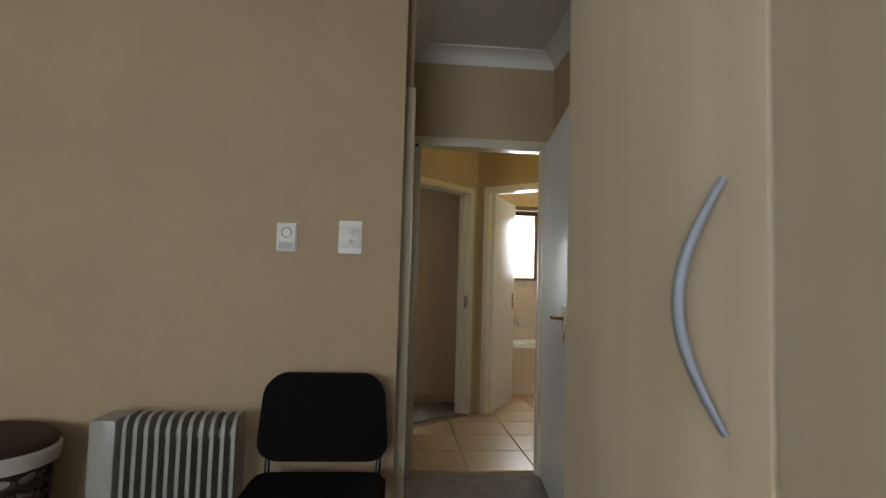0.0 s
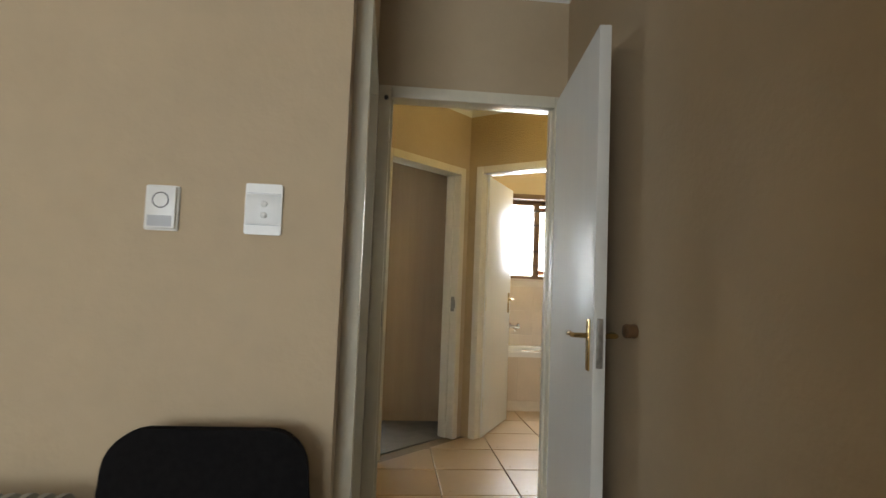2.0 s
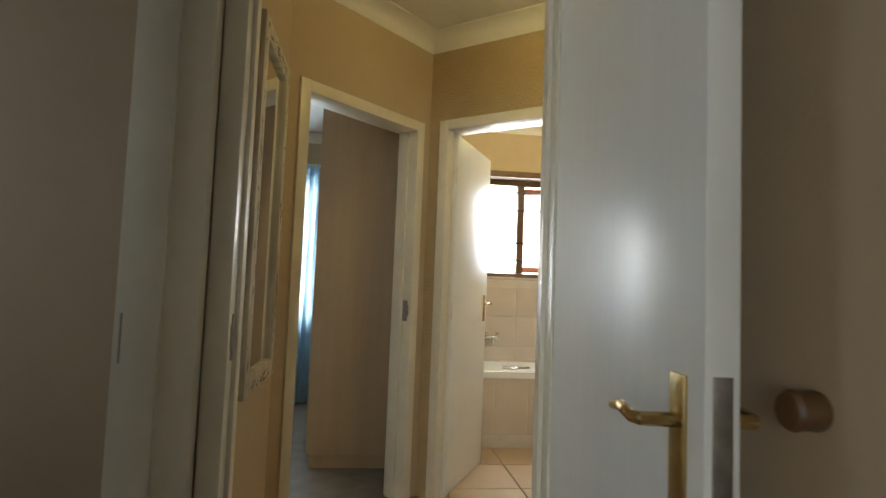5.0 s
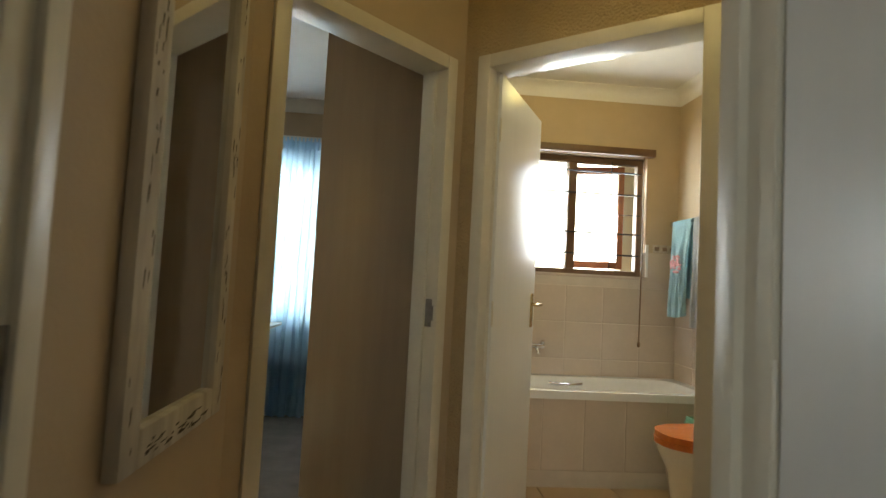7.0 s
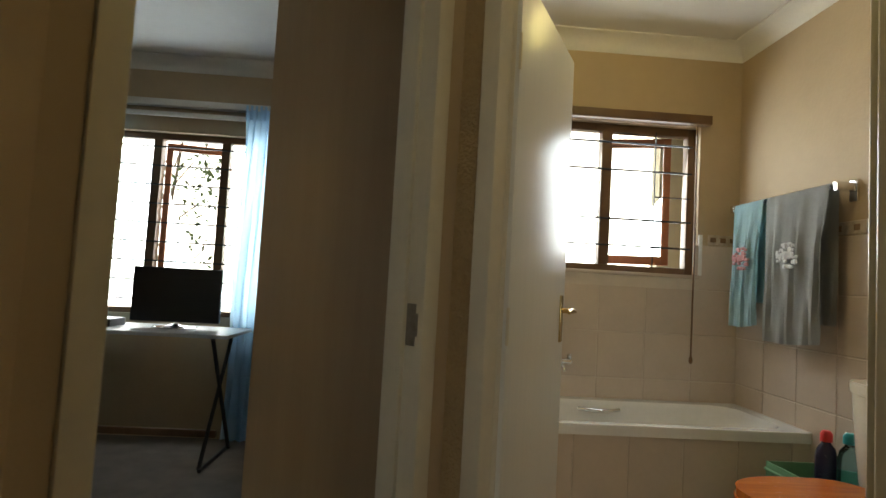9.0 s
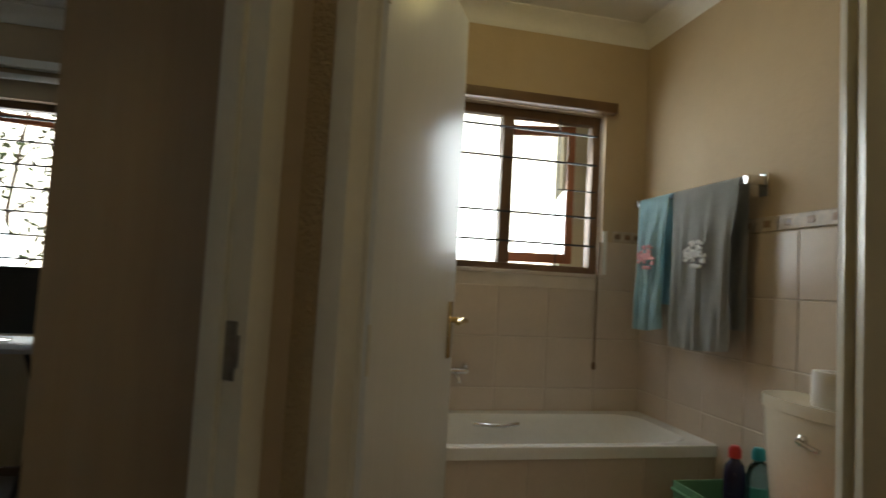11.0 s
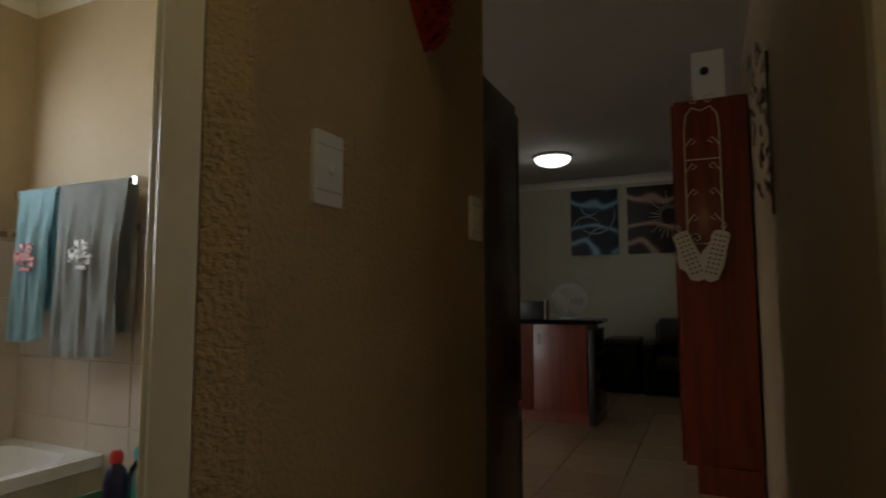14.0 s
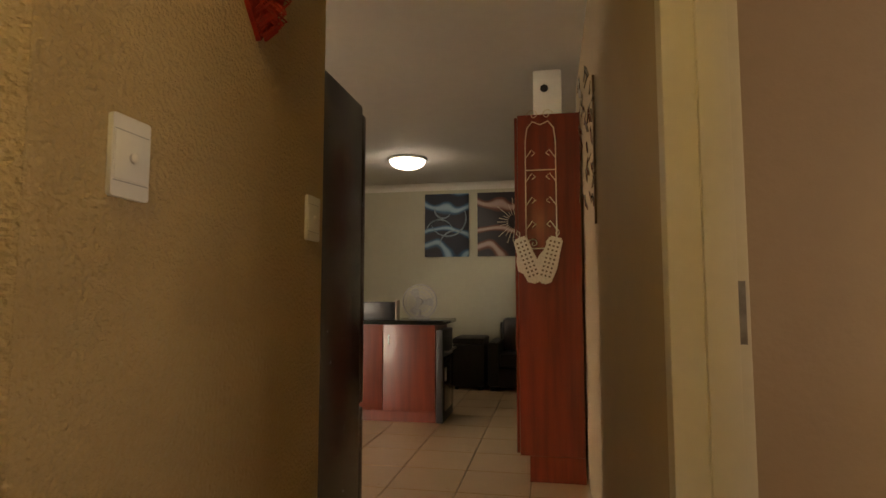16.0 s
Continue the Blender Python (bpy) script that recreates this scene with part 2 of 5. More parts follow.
def tube(bm, points, r, sides=8, closed=False, taper=None):
    """A round bar along the points."""
    pts = [Vector(p) for p in points]
    rings = []
    n = len(pts)
    u = None
    for i, p in enumerate(pts):
        a, b = (pts[(i - 1) % n], pts[(i + 1) % n]) if closed else (pts[max(i - 1, 0)], pts[min(i + 1, n - 1)])
        d = (b - a).normalized()
        if u is None:
            u = d.cross(Vector((0, 0, 1)) if abs(d.z) < 0.9 else Vector((1, 0, 0))).normalized()
        else:
            u = (u - d * u.dot(d)).normalized()
        v = d.cross(u)
        rr = r if taper is None else r * taper(i / max(n - 1, 1))
        rings.append([bm.verts.new(p + rr * (math.cos(2 * math.pi * k / sides) * u + math.sin(2 * math.pi * k / sides) * v)) for k in range(sides)])
    for i in range(n if closed else n - 1):
        a, b = rings[i], rings[(i + 1) % n]
        for k in range(sides):
            bm.faces.new((a[k], a[(k + 1) % sides], b[(k + 1) % sides], b[k]))
    if not closed:
        bm.faces.new(rings[0][::-1]), bm.faces.new(rings[-1])


def lathe(bm, profile, m=None, sides=24, sx=1.0, sy=1.0):
    """Turns a profile of (radius, height) about z; sx, sy stretch it."""
    rings = [[bm.verts.new((r * sx * math.cos(2 * math.pi * k / sides), r * sy * math.sin(2 * math.pi * k / sides), z)) for k in range(sides)] for r, z in profile]
    for a, b in zip(rings, rings[1:]):
        for k in range(sides):
            bm.faces.new((a[k], a[(k + 1) % sides], b[(k + 1) % sides], b[k]))
    bm.faces.new(rings[0][::-1]), bm.faces.new(rings[-1])
    if m is not None:
        bmesh.ops.transform(bm, matrix=m, verts=[v for r in rings for v in r])


def extrude(bm, outline, z0, z1, m=None):
    """A prism over a closed outline in x, y."""
    a = [bm.verts.new((x, y, z0)) for x, y in outline]
    b = [bm.verts.new((x, y, z1)) for x, y in outline]
    n = len(a)
    for k in range(n):
        bm.faces.new((a[k], a[(k + 1) % n], b[(k + 1) % n], b[k]))
    bm.faces.new(a[::-1]), bm.faces.new(b)
    if m is not None:
        bmesh.ops.transform(bm, matrix=m, verts=a + b)


def rounded(w, d, r, steps=5):
    """The outline of a rounded rectangle centred on the origin."""
    out = []
    for cx, cy, a0 in ((w / 2 - r, d / 2 - r, 0), (-w / 2 + r, d / 2 - r, 90), (-w / 2 + r, -d / 2 + r, 180), (w / 2 - r, -d / 2 + r, 270)):
        for k in range(steps + 1):
            a = radians(a0 + 90 * k / steps)
            out.append((cx + r * math.cos(a), cy + r * math.sin(a)))
    return out


def mesh_of(name, bm, mat, smooth=True):
    bmesh.ops.recalc_face_normals(bm, faces=bm.faces)
    me = bpy.data.meshes.new(name)
    bm.to_mesh(me)
    bm.free()
    me.materials.append(mat)
    if smooth:
        me.shade_smooth()
        me.set_sharp_from_angle(angle=radians(35))
    return me


def thing(name, x, y, z, label, category, rz=0, group="", kind=""):
    ob = new(name)
    ob.empty_display_size = 0.1
    ob.matrix_world = pose(x, y, z, 0, 0, rz)
    return tagged(ob, label, category, group, kind)


def part(name, bm, mat, parent, label="", at=None):
    ob = new(name, mesh_of(name, bm, mat))
    ob.parent = parent
    if at is not None:
        ob.matrix_basis = at
    return tagged(ob, label)


def solid(name, bm, mat, label, category, group="", kind="", at=None):
    ob = new(name, mesh_of(name, bm, mat))
    if at is not None:
        ob.matrix_world = at
    return tagged(ob, label, category, group, kind)


B = bmesh.new


def one(f, *a, **k):
    """A fresh bmesh filled by f."""
    bm = B()
    f(bm, *a, **k)
    return bm


# ---- the plan ----
TOP, TOP_BED, TOP_L = 2.55, 2.61, 2.765       # ceiling heights of the hall, the bedroom and the living room
WEST, NOOK_E = -0.025, 0.88    # faces of the nook's two side walls
Y_BED, Y_A0, Y_A1, Y_S = 2.40, 3.43, 3.515, 3.625
P, Q, S = (0.665, 5.19), (-0.025, 4.51), (1.475, 4.51)   # the hall's corner and the ends of its two slanting walls
Y_N = 4.51                     # corridor's north face
BE, BN, BW = 2.37, 6.70, 0.80  # bathroom faces: east, north, west


def wall(name, a, b, thick, mat, holes=(), label="tan painted plaster wall", z1=TOP):
    """A wall whose seen face runs from a to b; thickness to the left of that way; holes as (s0, s1, z0, z1) along it."""
    ax, ay = a
    dx, dy = b[0] - ax, b[1] - ay
    length = math.hypot(dx, dy)
    m = pose(ax, ay, 0, 0, 0, math.degrees(math.atan2(dy, dx)))
    bm = B()
    s = 0.0
    for s0, s1, h0, h1 in sorted(holes):
        if s0 > s:
            box(bm, s, 0, 0, s0, thick, z1)
        if h0 > 0:
            box(bm, s0, 0, 0, s1, thick, h0)
        if h1 < z1:
            box(bm, s0, 0, h1, s1, thick, z1)
        s = s1
    if s < length:
        box(bm, s, 0, 0, length, thick, z1)
    bmesh.ops.remove_doubles(bm, verts=bm.verts, dist=0.0005)
    return solid(name, bm, mat, label, "wall", kind="structure", at=m)


DOOR_H = 2.01
wall("wall_bedroom_north", (-3.4, Y_BED), (WEST - 0.037, Y_BED), 0.13, PLASTER, z1=TOP_BED)
wall("wall_west", (WEST, Y_BED + 0.131), (WEST, 4.57), 0.15, PLASTER, [(0.0, 0.889, 0, DOOR_H + 0.03)], z1=TOP_BED)
wall("wall_bedroom_door", (WEST + 0.001, Y_A0), (1.069, Y_A0), Y_A1 - Y_A0, PLASTER, [(0.012, 0.90, 0, DOOR_H + 0.04)], z1=TOP_BED)
wall("wall_corridor_south", (5.3, Y_S), (1.07, Y_S), 0.11, PLASTER, [(5.3 - 1.997, 5.3 - 1.122, 0, DOOR_H + 0.03)], z1=TOP_L)
wall("wall_nook_east", (NOOK_E, Y_A0 - 0.001), (NOOK_E, -3.4), 0.135, PLASTER, z1=TOP_BED)
D2 = math.hypot(P[0] - Q[0], P[1] - Q[1])
wall("wall_slant_west", Q, P, 0.12, PLASTER, [(0.06, D2 - 0.058, 0, DOOR_H + 0.03)])
wall("wall_slant_east", P, S, 0.12, ROUGHCAST, [(0.07, 0.989, 0, DOOR_H + 0.05)])
wall("wall_corridor_north", (S[0] + 0.001, Y_N), (2.455, Y_N), 0.11, ROUGHCAST)
wall("wall_bath_north", (BW - 0.1, BN), (BE, BN), 0.14, PLASTER, [(1.065 - BW + 0.1, 2.135 - BW + 0.1, 1.235, 2.07)])
wall("wall_bath_east", (BE, BN + 0.14), (BE, 4.621), 0.11, PLASTER)
wall("wall_bath_west", (BW, 5.20), (BW, BN), 0.10, PLASTER)
wall("wall_second_bedroom_north", (-3.4, 7.55), (0.80, 7.55), 0.14, PLASTER, [(1.68, 3.28, 0.80, 2.04)])
wall("wall_second_bedroom_west", (-3.4, 2.64), (-3.4, 7.69), 0.12, PLASTER)
wall("wall_second_bedroom_east", (0.69, 7.549), (0.69, 6.85), 0.10, PLASTER)
wall("wall_bedroom_west", (-3.4, -3.4), (-3.4, 2.53), 0.12, PLASTER, z1=TOP_BED)
wall("wall_bedroom_south", (1.07, -3.4), (-3.4, -3.4), 0.14, PLASTER, [(1.4, 3.7, 0.85, 2.1)], z1=TOP_BED)
wall("wall_ensuite_north", (-1.9, 3.9), (WEST - 0.151, 3.9), 0.1, PLASTER)
wall("wall_ensuite_west", (-1.9, 2.54), (-1.9, 3.9), 0.1, PLASTER, [(0.1, 0.75, 1.2, 2.0)])
wall("wall_store_east", (2.55, Y_S - 0.111), (2.55, 1.5), 0.1, PLASTER)
wall("wall_store_south", (2.65, 1.5), (1.08, 1.5), 0.1, PLASTER, [(0.2, 1.3, 0.9, 2.1)])
wall("wall_living_east", (8.8, 8.0), (8.8, 0.0), 0.14, LIVING, label="pale olive plaster wall of the living room", z1=TOP_L)
wall("wall_living_north", (2.48, 8.0), (8.8, 8.0), 0.14, LIVING, z1=TOP_L)
wall("wall_living_south", (8.8, 0.0), (2.651, 0.0), 0.14, LIVING, z1=TOP_L)
wall("wall_living_west", (2.66, 0.0), (2.66, Y_S - 0.112), 0.1, LIVING, z1=TOP_L)

# floors and ceiling
solid("floor_slab", one(box, -3.6, -3.6, -0.2, 9.1, 8.2, -0.012), GROUT, "grey grout bed under the floor tiles", "floor", kind="structure")
solid("floor_bedroom", one(box, -3.4, -3.4, -0.011, NOOK_E, Y_A0 + 0.03, 0.0), CARPET, "grey-brown short-pile carpet on the bedroom floor", "floor", kind="structure")
bm = B()
extrude(bm, [(-3.4, 4.1), (-0.19, 4.1), (-0.19, 4.46), (0.60, 5.25), (0.69, 5.30), (0.69, 7.55), (-3.4, 7.55)], -0.0105, 0.001)
solid("floor_second_bedroom", bm, CARPET, "grey carpet on the second bedroom floor", "floor", kind="structure")
solid("ceiling_bedroom", one(box, -3.6, -3.6, TOP_BED, 1.08, 3.53, TOP_BED + 0.15), CEILING, "off-white painted bedroom ceiling", "ceiling", kind="structure")
solid("ceiling_side", one(box, 1.0805, -3.6, TOP, 2.6, 3.53, TOP + 0.15), CEILING, "off-white painted ceiling", "ceiling", kind="structure")
solid("ceiling_living", one(box, 2.601, -3.6, TOP_L, 9.1, 8.2, TOP_L + 0.15), CEILING, "off-white painted living room ceiling", "ceiling", kind="structure")
solid("ceiling", one(box, -3.6, 3.531, TOP, 2.6, 8.2, TOP + 0.27), CEILING, "off-white painted ceiling", "ceiling", kind="structure")


def cornice(name, a, b, mat=COVE, size=0.09, top=TOP):
    """A coved cornice along the top of a wall; the room is to the right of a to b."""
    dx, dy = b[0] - a[0], b[1] - a[1]
    n = math.hypot(dx, dy)
    bm = B()
    prof = [(0.0, -size)] + [(-size * (1 - math.cos(radians(k * 15))) - 0.006, -size + 0.008 + (size - 0.016) * math.sin(radians(k * 15))) for k in range(7)] + [(-size - 0.006, 0), (0, 0)]
    r0 = [bm.verts.new((0, y, z)) for y, z in prof]
    r1 = [bm.verts.new((n, y, z)) for y, z in prof]
    for k in range(len(prof)):
        j = (k + 1) % len(prof)
        bm.faces.new((r0[k], r0[j], r1[j], r1[k]))
    bm.faces.new(r0), bm.faces.new(r1[::-1])
    solid(name, bm, mat, "white coved plaster cornice", "cornice", kind="structure", at=pose(a[0], a[1], top - 0.001, 0, 0, math.degrees(math.atan2(dy, dx))))


for a, b in (((-3.4, Y_BED), (WEST - 0.037, Y_BED)), ((WEST, Y_BED + 0.131), (WEST, Y_A0)), ((WEST, Y_A0), (NOOK_E, Y_A0)), ((NOOK_E, Y_A0), (NOOK_E, -3.4))):
    cornice("cornice", a, b, top=TOP_BED)
for a, b in (((WEST, Y_A1), (WEST, 4.51)), (Q, P), (P, S), (S, (2.455, Y_N)), ((2.6, Y_S), (1.07, Y_S)), ((1.07, Y_A1), (WEST, Y_A1)),
             ((BW, BN), (BE, BN)), ((BE, BN), (BE, 4.67)), ((BW, 5.2), (BW, BN)), ((-3.4, 7.55), (0.69, 7.55))):
    cornice("cornice", a, b)
for a, b in (((8.8, 8.0), (8.8, 0.0)), ((2.61, 8.0), (8.8, 8.0))):
    cornice("cornice", a, b, top=TOP_L)


# ---- doors ----
def door_frame(name, m, w, d, label, H=DOOR_H):
    """A steel door frame in an opening w wide, in local s along the wall; seen face at y 0, wall depth d."""
    ob = new(name)
    ob.matrix_world = m
    tagged(ob, label, "door frame", kind="structure")
    fw, pr = 0.055, 0.012
    for nm, x0, x1 in (("jamb", 0.0, fw), ("jamb", w - fw, w)):
        bm = B()
        box(bm, x0, -pr, 0, x1, d + pr, H + 0.03, bevel=0.004)
        inner = x1 if x0 == 0 else x0
        box(bm, inner - 0.012, d * 0.42, 0, inner + 0.012, d - 0.01, H - 0.02, bevel=0.003)
        part(nm, bm, FRAME, ob)
    bm = B()
    box(bm, fw + 0.0005, -pr, H - 0.025, w - fw - 0.0005, d + pr, H + 0.03, bevel=0.004)
    part("head", bm, FRAME, ob)
    return ob


def strike_plate(parent, x, y, z, face=1):
    bm = B()
    box(bm, x, y - 0.016, z - 0.055, x + 0.003 * face, y + 0.016, z + 0.055, bevel=0.001)
    box(bm, x, y - 0.024, z - 0.03, x + 0.0022 * face, y - 0.0165, z + 0.03, bevel=0.0005)
    part("strike_plate", bm, STEEL, parent, "dull steel strike plate")


def slant(a, b, s):
    """The pose on the line from a to b, s along it, x along the wall."""
    n = math.hypot(b[0] - a[0], b[1] - a[1])
    return pose(a[0] + (b[0] - a[0]) * s / n, a[1] + (b[1] - a[1]) * s / n, 0, 0, 0, math.degrees(math.atan2(b[1] - a[1], b[0] - a[0])))


f = door_frame("door_frame_1", pose(WEST + 0.014, Y_A0, 0), 0.886, Y_A1 - Y_A0, "cream gloss door frame of the bedroom", DOOR_H + 0.013)
strike_plate(f, 0.055, 0.03, 1.0)
bm = B()
lathe(bm, [(0.006, 0), (0.010, 0.002), (0.010, 0.012), (0.004, 0.016)], pose(0.034, -0.012, 1.992, 90))
part("rubber_stud", bm, BLACKPL, f, "small dark rubber stud")
f = door_frame("door_frame_2", slant(Q, P, 0.062), D2 - 0.122, 0.12, "cream gloss door frame of the second bedroom")
strike_plate(f, D2 - 0.122 - 0.055, 0.03, 1.0, -1)
f = door_frame("door_frame_3", slant(P, S, 0.072), 0.915, 0.12, "cream gloss door frame of the bathroom", DOOR_H + 0.02)
f = door_frame("door_frame_4", pose(1.995, Y_S, 0, 0, 0, 180), 0.871, 0.11, "cream gloss door frame of a side room off the corridor")
strike_plate(f, 0.055, 0.098, 1.14)
f = door_frame("door_frame_5", pose(WEST, Y_BED + 0.133, 0, 0, 0, 90), 0.884, 0.15, "pale gloss door frame of the ensuite beside the bedroom door")
strike_plate(f, 0.884 - 0.055, 0.132, 1.0, -1)


def lever(parent, x, y, z, side, flip=1):
    """Lever handle on a long plate; it stands off along y by side."""
    bm = B()
    box(bm, x - 0.02, y, z - 0.085, x + 0.02, y + 0.006 * side, z + 0.085, bevel=0.002)
    plate = part("handle_plate", bm, BRASS, parent, "worn brass handle plate")
    bm = B()
    pts = [(x, y + 0.004 * side, z + 0.03), (x, y + 0.048 * side, z + 0.03), (x + 0.012 * flip, y + 0.054 * side, z + 0.03), (x + 0.06 * flip, y + 0.053 * side, z + 0.034), (x + 0.095 * flip, y + 0.05 * side, z + 0.027)]
    tube(bm, pts, 0.009, 10, taper=lambda k: 1.0 - 0.25 * k)
    h = new("lever", mesh_of("lever", bm, BRASS))
    h.parent = plate


def leaf(name, hinge, degrees, w, label, h=1.985, lock=1.0):
    """A flush door leaf; local x from the hinge to the free edge, thickness along y."""
    ob = thing(name, hinge[0], hinge[1], 0.008, label, "door", rz=degrees)
    bm = B()
    box(bm, 0, -0.02, 0, w, 0.02, h, bevel=0.003)
    part("door_panel", bm, LEAF, ob)
    bm = B()
    box(bm, w - 0.002, -0.011, lock - 0.07, w + 0.002, 0.011, lock + 0.09, bevel=0.0005)
    part("lock_face", bm, STEEL, ob, "dark steel lock face on the door's edge")
    for z in (0.25, 1.0, 1.75):
        bm = B()
        tube(bm, [(-0.006, -0.022, z - 0.05), (-0.006, -0.022, z + 0.05)], 0.0045)
        part("hinge", bm, FRAME, ob)
    lever(ob, w - 0.06, 0.0205, lock, 1, -1)
    lever(ob, w - 0.06, -0.0205, lock, -1, -1)
    return ob


leaf("door_1", (0.845, 3.41), -96.6, 0.80, "white gloss bedroom door standing wide open with a brass lever handle", 2.02, 0.955)
leaf("door_2", (0.80, 5.145), 62.5, 0.69, "white gloss bathroom door standing open with a brass lever handle")
leaf("door_3", (-0.05, 4.64), 172.0, 0.68, "white second bedroom door folded back against the wall")
leaf("door_4", (1.19, 3.49), -97.0, 0.74, "white side room door standing open")
leaf("door_5", (WEST - 0.175, Y_BED + 0.215), -176.0, 0.68, "white ensuite door standing open")

bm = B()
lathe(bm, [(0.022, 0), (0.024, 0.006), (0.022, 0.02), (0.024, 0.034), (0.020, 0.040), (0.010, 0.042)], pose(NOOK_E + 0.001, 2.63, 1.015, 0, -90))
solid("door_stopper", bm, DARKWOOD, "dark brown turned door stopper fixed on the wall", "door stop")


# ---- windows ----
def window(name, m, w, h, label, mullions, sash=None, bars=5, timber=DARKWOOD, heights=None, far_hinge=False):
    """A timber window with a wire burglar grid. Local x across, y outward, z up."""
    ob = new(name)
    ob.matrix_world = m
    tagged(ob, label, "window", kind="structure")
    ft, y0, y1 = 0.045, 0.05, 0.11
    for nm, b in (("frame_stile", (0, y0, 0, ft, y1, h)), ("frame_stile", (w - ft, y0, 0, w, y1, h)), ("frame_head", (ft, y0, h - ft, w - ft, y1, h)), ("frame_sill", (ft, y0, 0, w - ft, y1, ft * 0.8))):
        part(nm, one(box, *b, bevel=0.004), timber, ob)
    edges = [ft] + list(mullions) + [w - ft]
    for x in mullions:
        part("mullion", one(box, x - 0.03, y0 - 0.005, ft * 0.8, x + 0.03, y1 + 0.005, h - ft, bevel=0.004), timber, ob)
    for k in range(len(edges) - 1):
        if k == sash:
            continue
        p = part("pane", one(box, edges[k] + 0.0, 0.085, ft * 0.8, edges[k + 1], 0.089, h - ft), GLASS, ob)
        p.visible_shadow = False
    for z in heights or [h * (k + 0.75) / (bars + 0.5) for k in range(bars)]:
        bm = B()
        tube(bm, [(ft * 0.6, 0.035, z), (w - ft * 0.6, 0.035, z)], 0.006, 6)
        part("burglar_bar", bm, BLACKPL, ob)
    if sash is not None:
        # a top or side hung sash swung outward about its inner post
        a, b = edges[sash] + 0.03, edges[sash + 1]
        sw = b - a - (0.06 if far_hinge else 0.0)
        s = new("open_sash")
        s.parent = ob
        s.matrix_basis = pose(b - 0.07, y1 + 0.012, 0, 0, 0, 180 - 16) if far_hinge else pose(a, y1 + 0.01, 0, 0, 0, 13)
        for nm, q in (("sash_stile", (0, 0, 0.05, 0.04, 0.035, h - 0.05)), ("sash_stile", (sw - 0.04, 0, 0.05, sw, 0.035, h - 0.05)), ("sash_rail", (0.04, 0, 0.05, sw - 0.04, 0.035, 0.10)), ("sash_rail", (0.04, 0, h - 0.10, sw - 0.04, 0.035, h - 0.05))):
            part(nm, one(box, *q, bevel=0.003), REDWOOD, s)
        g = part("sash_pane", one(box, 0.04, 0.015, 0.10, sw - 0.04, 0.019, h - 0.10), GLASS, s)
        g.visible_shadow = False
    return ob


w1 = window("window_1", pose(1.065, BN, 1.235), 1.07, 0.835, "dark timber bathroom window with black burglar bars and one sash open", [0.555], sash=1, heights=[0.145, 0.294, 0.572, 0.727], far_hinge=True)
bm = B()
tube(bm, [(0.83, 0.035, 0.03), (0.83, 0.035, 0.80)], 0.0035, 6)
part("burglar_upright", bm, BLACKPL, w1)
bm = B()
tube(bm, [(0.83, 0.035, 0.43), (1.04, 0.035, 0.43)], 0.0035, 6)
part("burglar_bar", bm, BLACKPL, w1)
w2 = window("window_2", pose(-1.72, 7.55, 0.80), 1.60, 1.24, "dark timber bedroom window with black burglar bars and one sash open", [0.49, 0.95], sash=1, bars=9)
window("window_3", pose(-0.35, -3.4, 0.85, 0, 0, 180), 2.27, 1.25, "timber bedroom window", [0.75, 1.5])
# Unseen window, added to go with the ensuite's bluish fill lamp.
window("added_ensuite_window", pose(-1.9, 3.28, 1.2, 0, 0, 90), 0.64, 0.8, "small unseen window added to the ensuite for its bluish fill lamp", [0.3], bars=3)
# Unseen window, added as an opening for the side room's fill lamp.
window("added_side_window", pose(2.45, 1.5, 0.9, 0, 0, 180), 1.1, 1.2, "unseen window added to the side room for its fill lamp", [0.55])
bm = B()
box(bm, 1.04, BN - 0.055, 2.072, 2.175, BN - 0.001, 2.125, bevel=0.006)
solid("blind_rail", bm, DARKWOOD, "dark timber head rail of a rolled blind above the bathroom window", "blind")
bm = B()
tube(bm, [(2.10, BN - 0.03, 2.07), (2.103, BN - 0.03, 1.4), (2.10, BN - 0.03, 0.785)], 0.0045, 6)
cordo = thing("window_blind_pull", 0, 0, 0, "thin blind cord with a dark wooden toggle", "blind pull")
part("pull_string", bm, DARKWOOD, cordo)
bm = B()
lathe(bm, [(0.004, 0.03), (0.009, 0.02), (0.011, 0.0), (0.005, -0.012)], pose(2.10, BN - 0.03, 0.765))
part("toggle", bm, DARKWOOD, cordo)
solid("window_sill", one(box, 1.065, BN - 0.012, 1.215, 2.15, BN + 0.05, 1.2355, bevel=0.003), WALLTILE, "cream tiled sill of the bathroom window", "window sill", kind="structure")
solid("window_reveal", one(box, 2.137, BN - 0.012, 1.236, 2.158, BN - 0.0005, 1.462, bevel=0.001), WHITE, "white tile trim beside the window", "trim", kind="structure")

# outside the windows
solid("ground", one(box, -600, -600, -0.6, 600, 600, -0.35), PAVING, "pale paved yard", "ground", kind="structure")
# Glows by itself to whiten the window view, standing in for sunlit surroundings.
solid("backdrop", one(box, -16, 13.5, -0.4, 16, 13.75, 8.0), GLOWBACKDROP, "plain glowing backdrop outside the windows in place of sunlit surroundings", "backdrop", kind="structure")
solid("facade", one(box, 4.25, 9.4, -0.4, 4.9, 10.6, 3.2), YELLOWWALL, "sunlit yellow facade of the next house wing", "facade", kind="structure")
t = thing("tree", -2.2, 10.2, -0.36, "small garden tree with thin dark foliage outside the bedroom window", "tree")
bm = B()
tube(bm, [(0, 0, 0), (0.05, 0, 1.0), (-0.05, 0.05, 2.0), (0.1, 0, 3.2)], 0.04, 10, taper=lambda k: 1 - 0.7 * k)
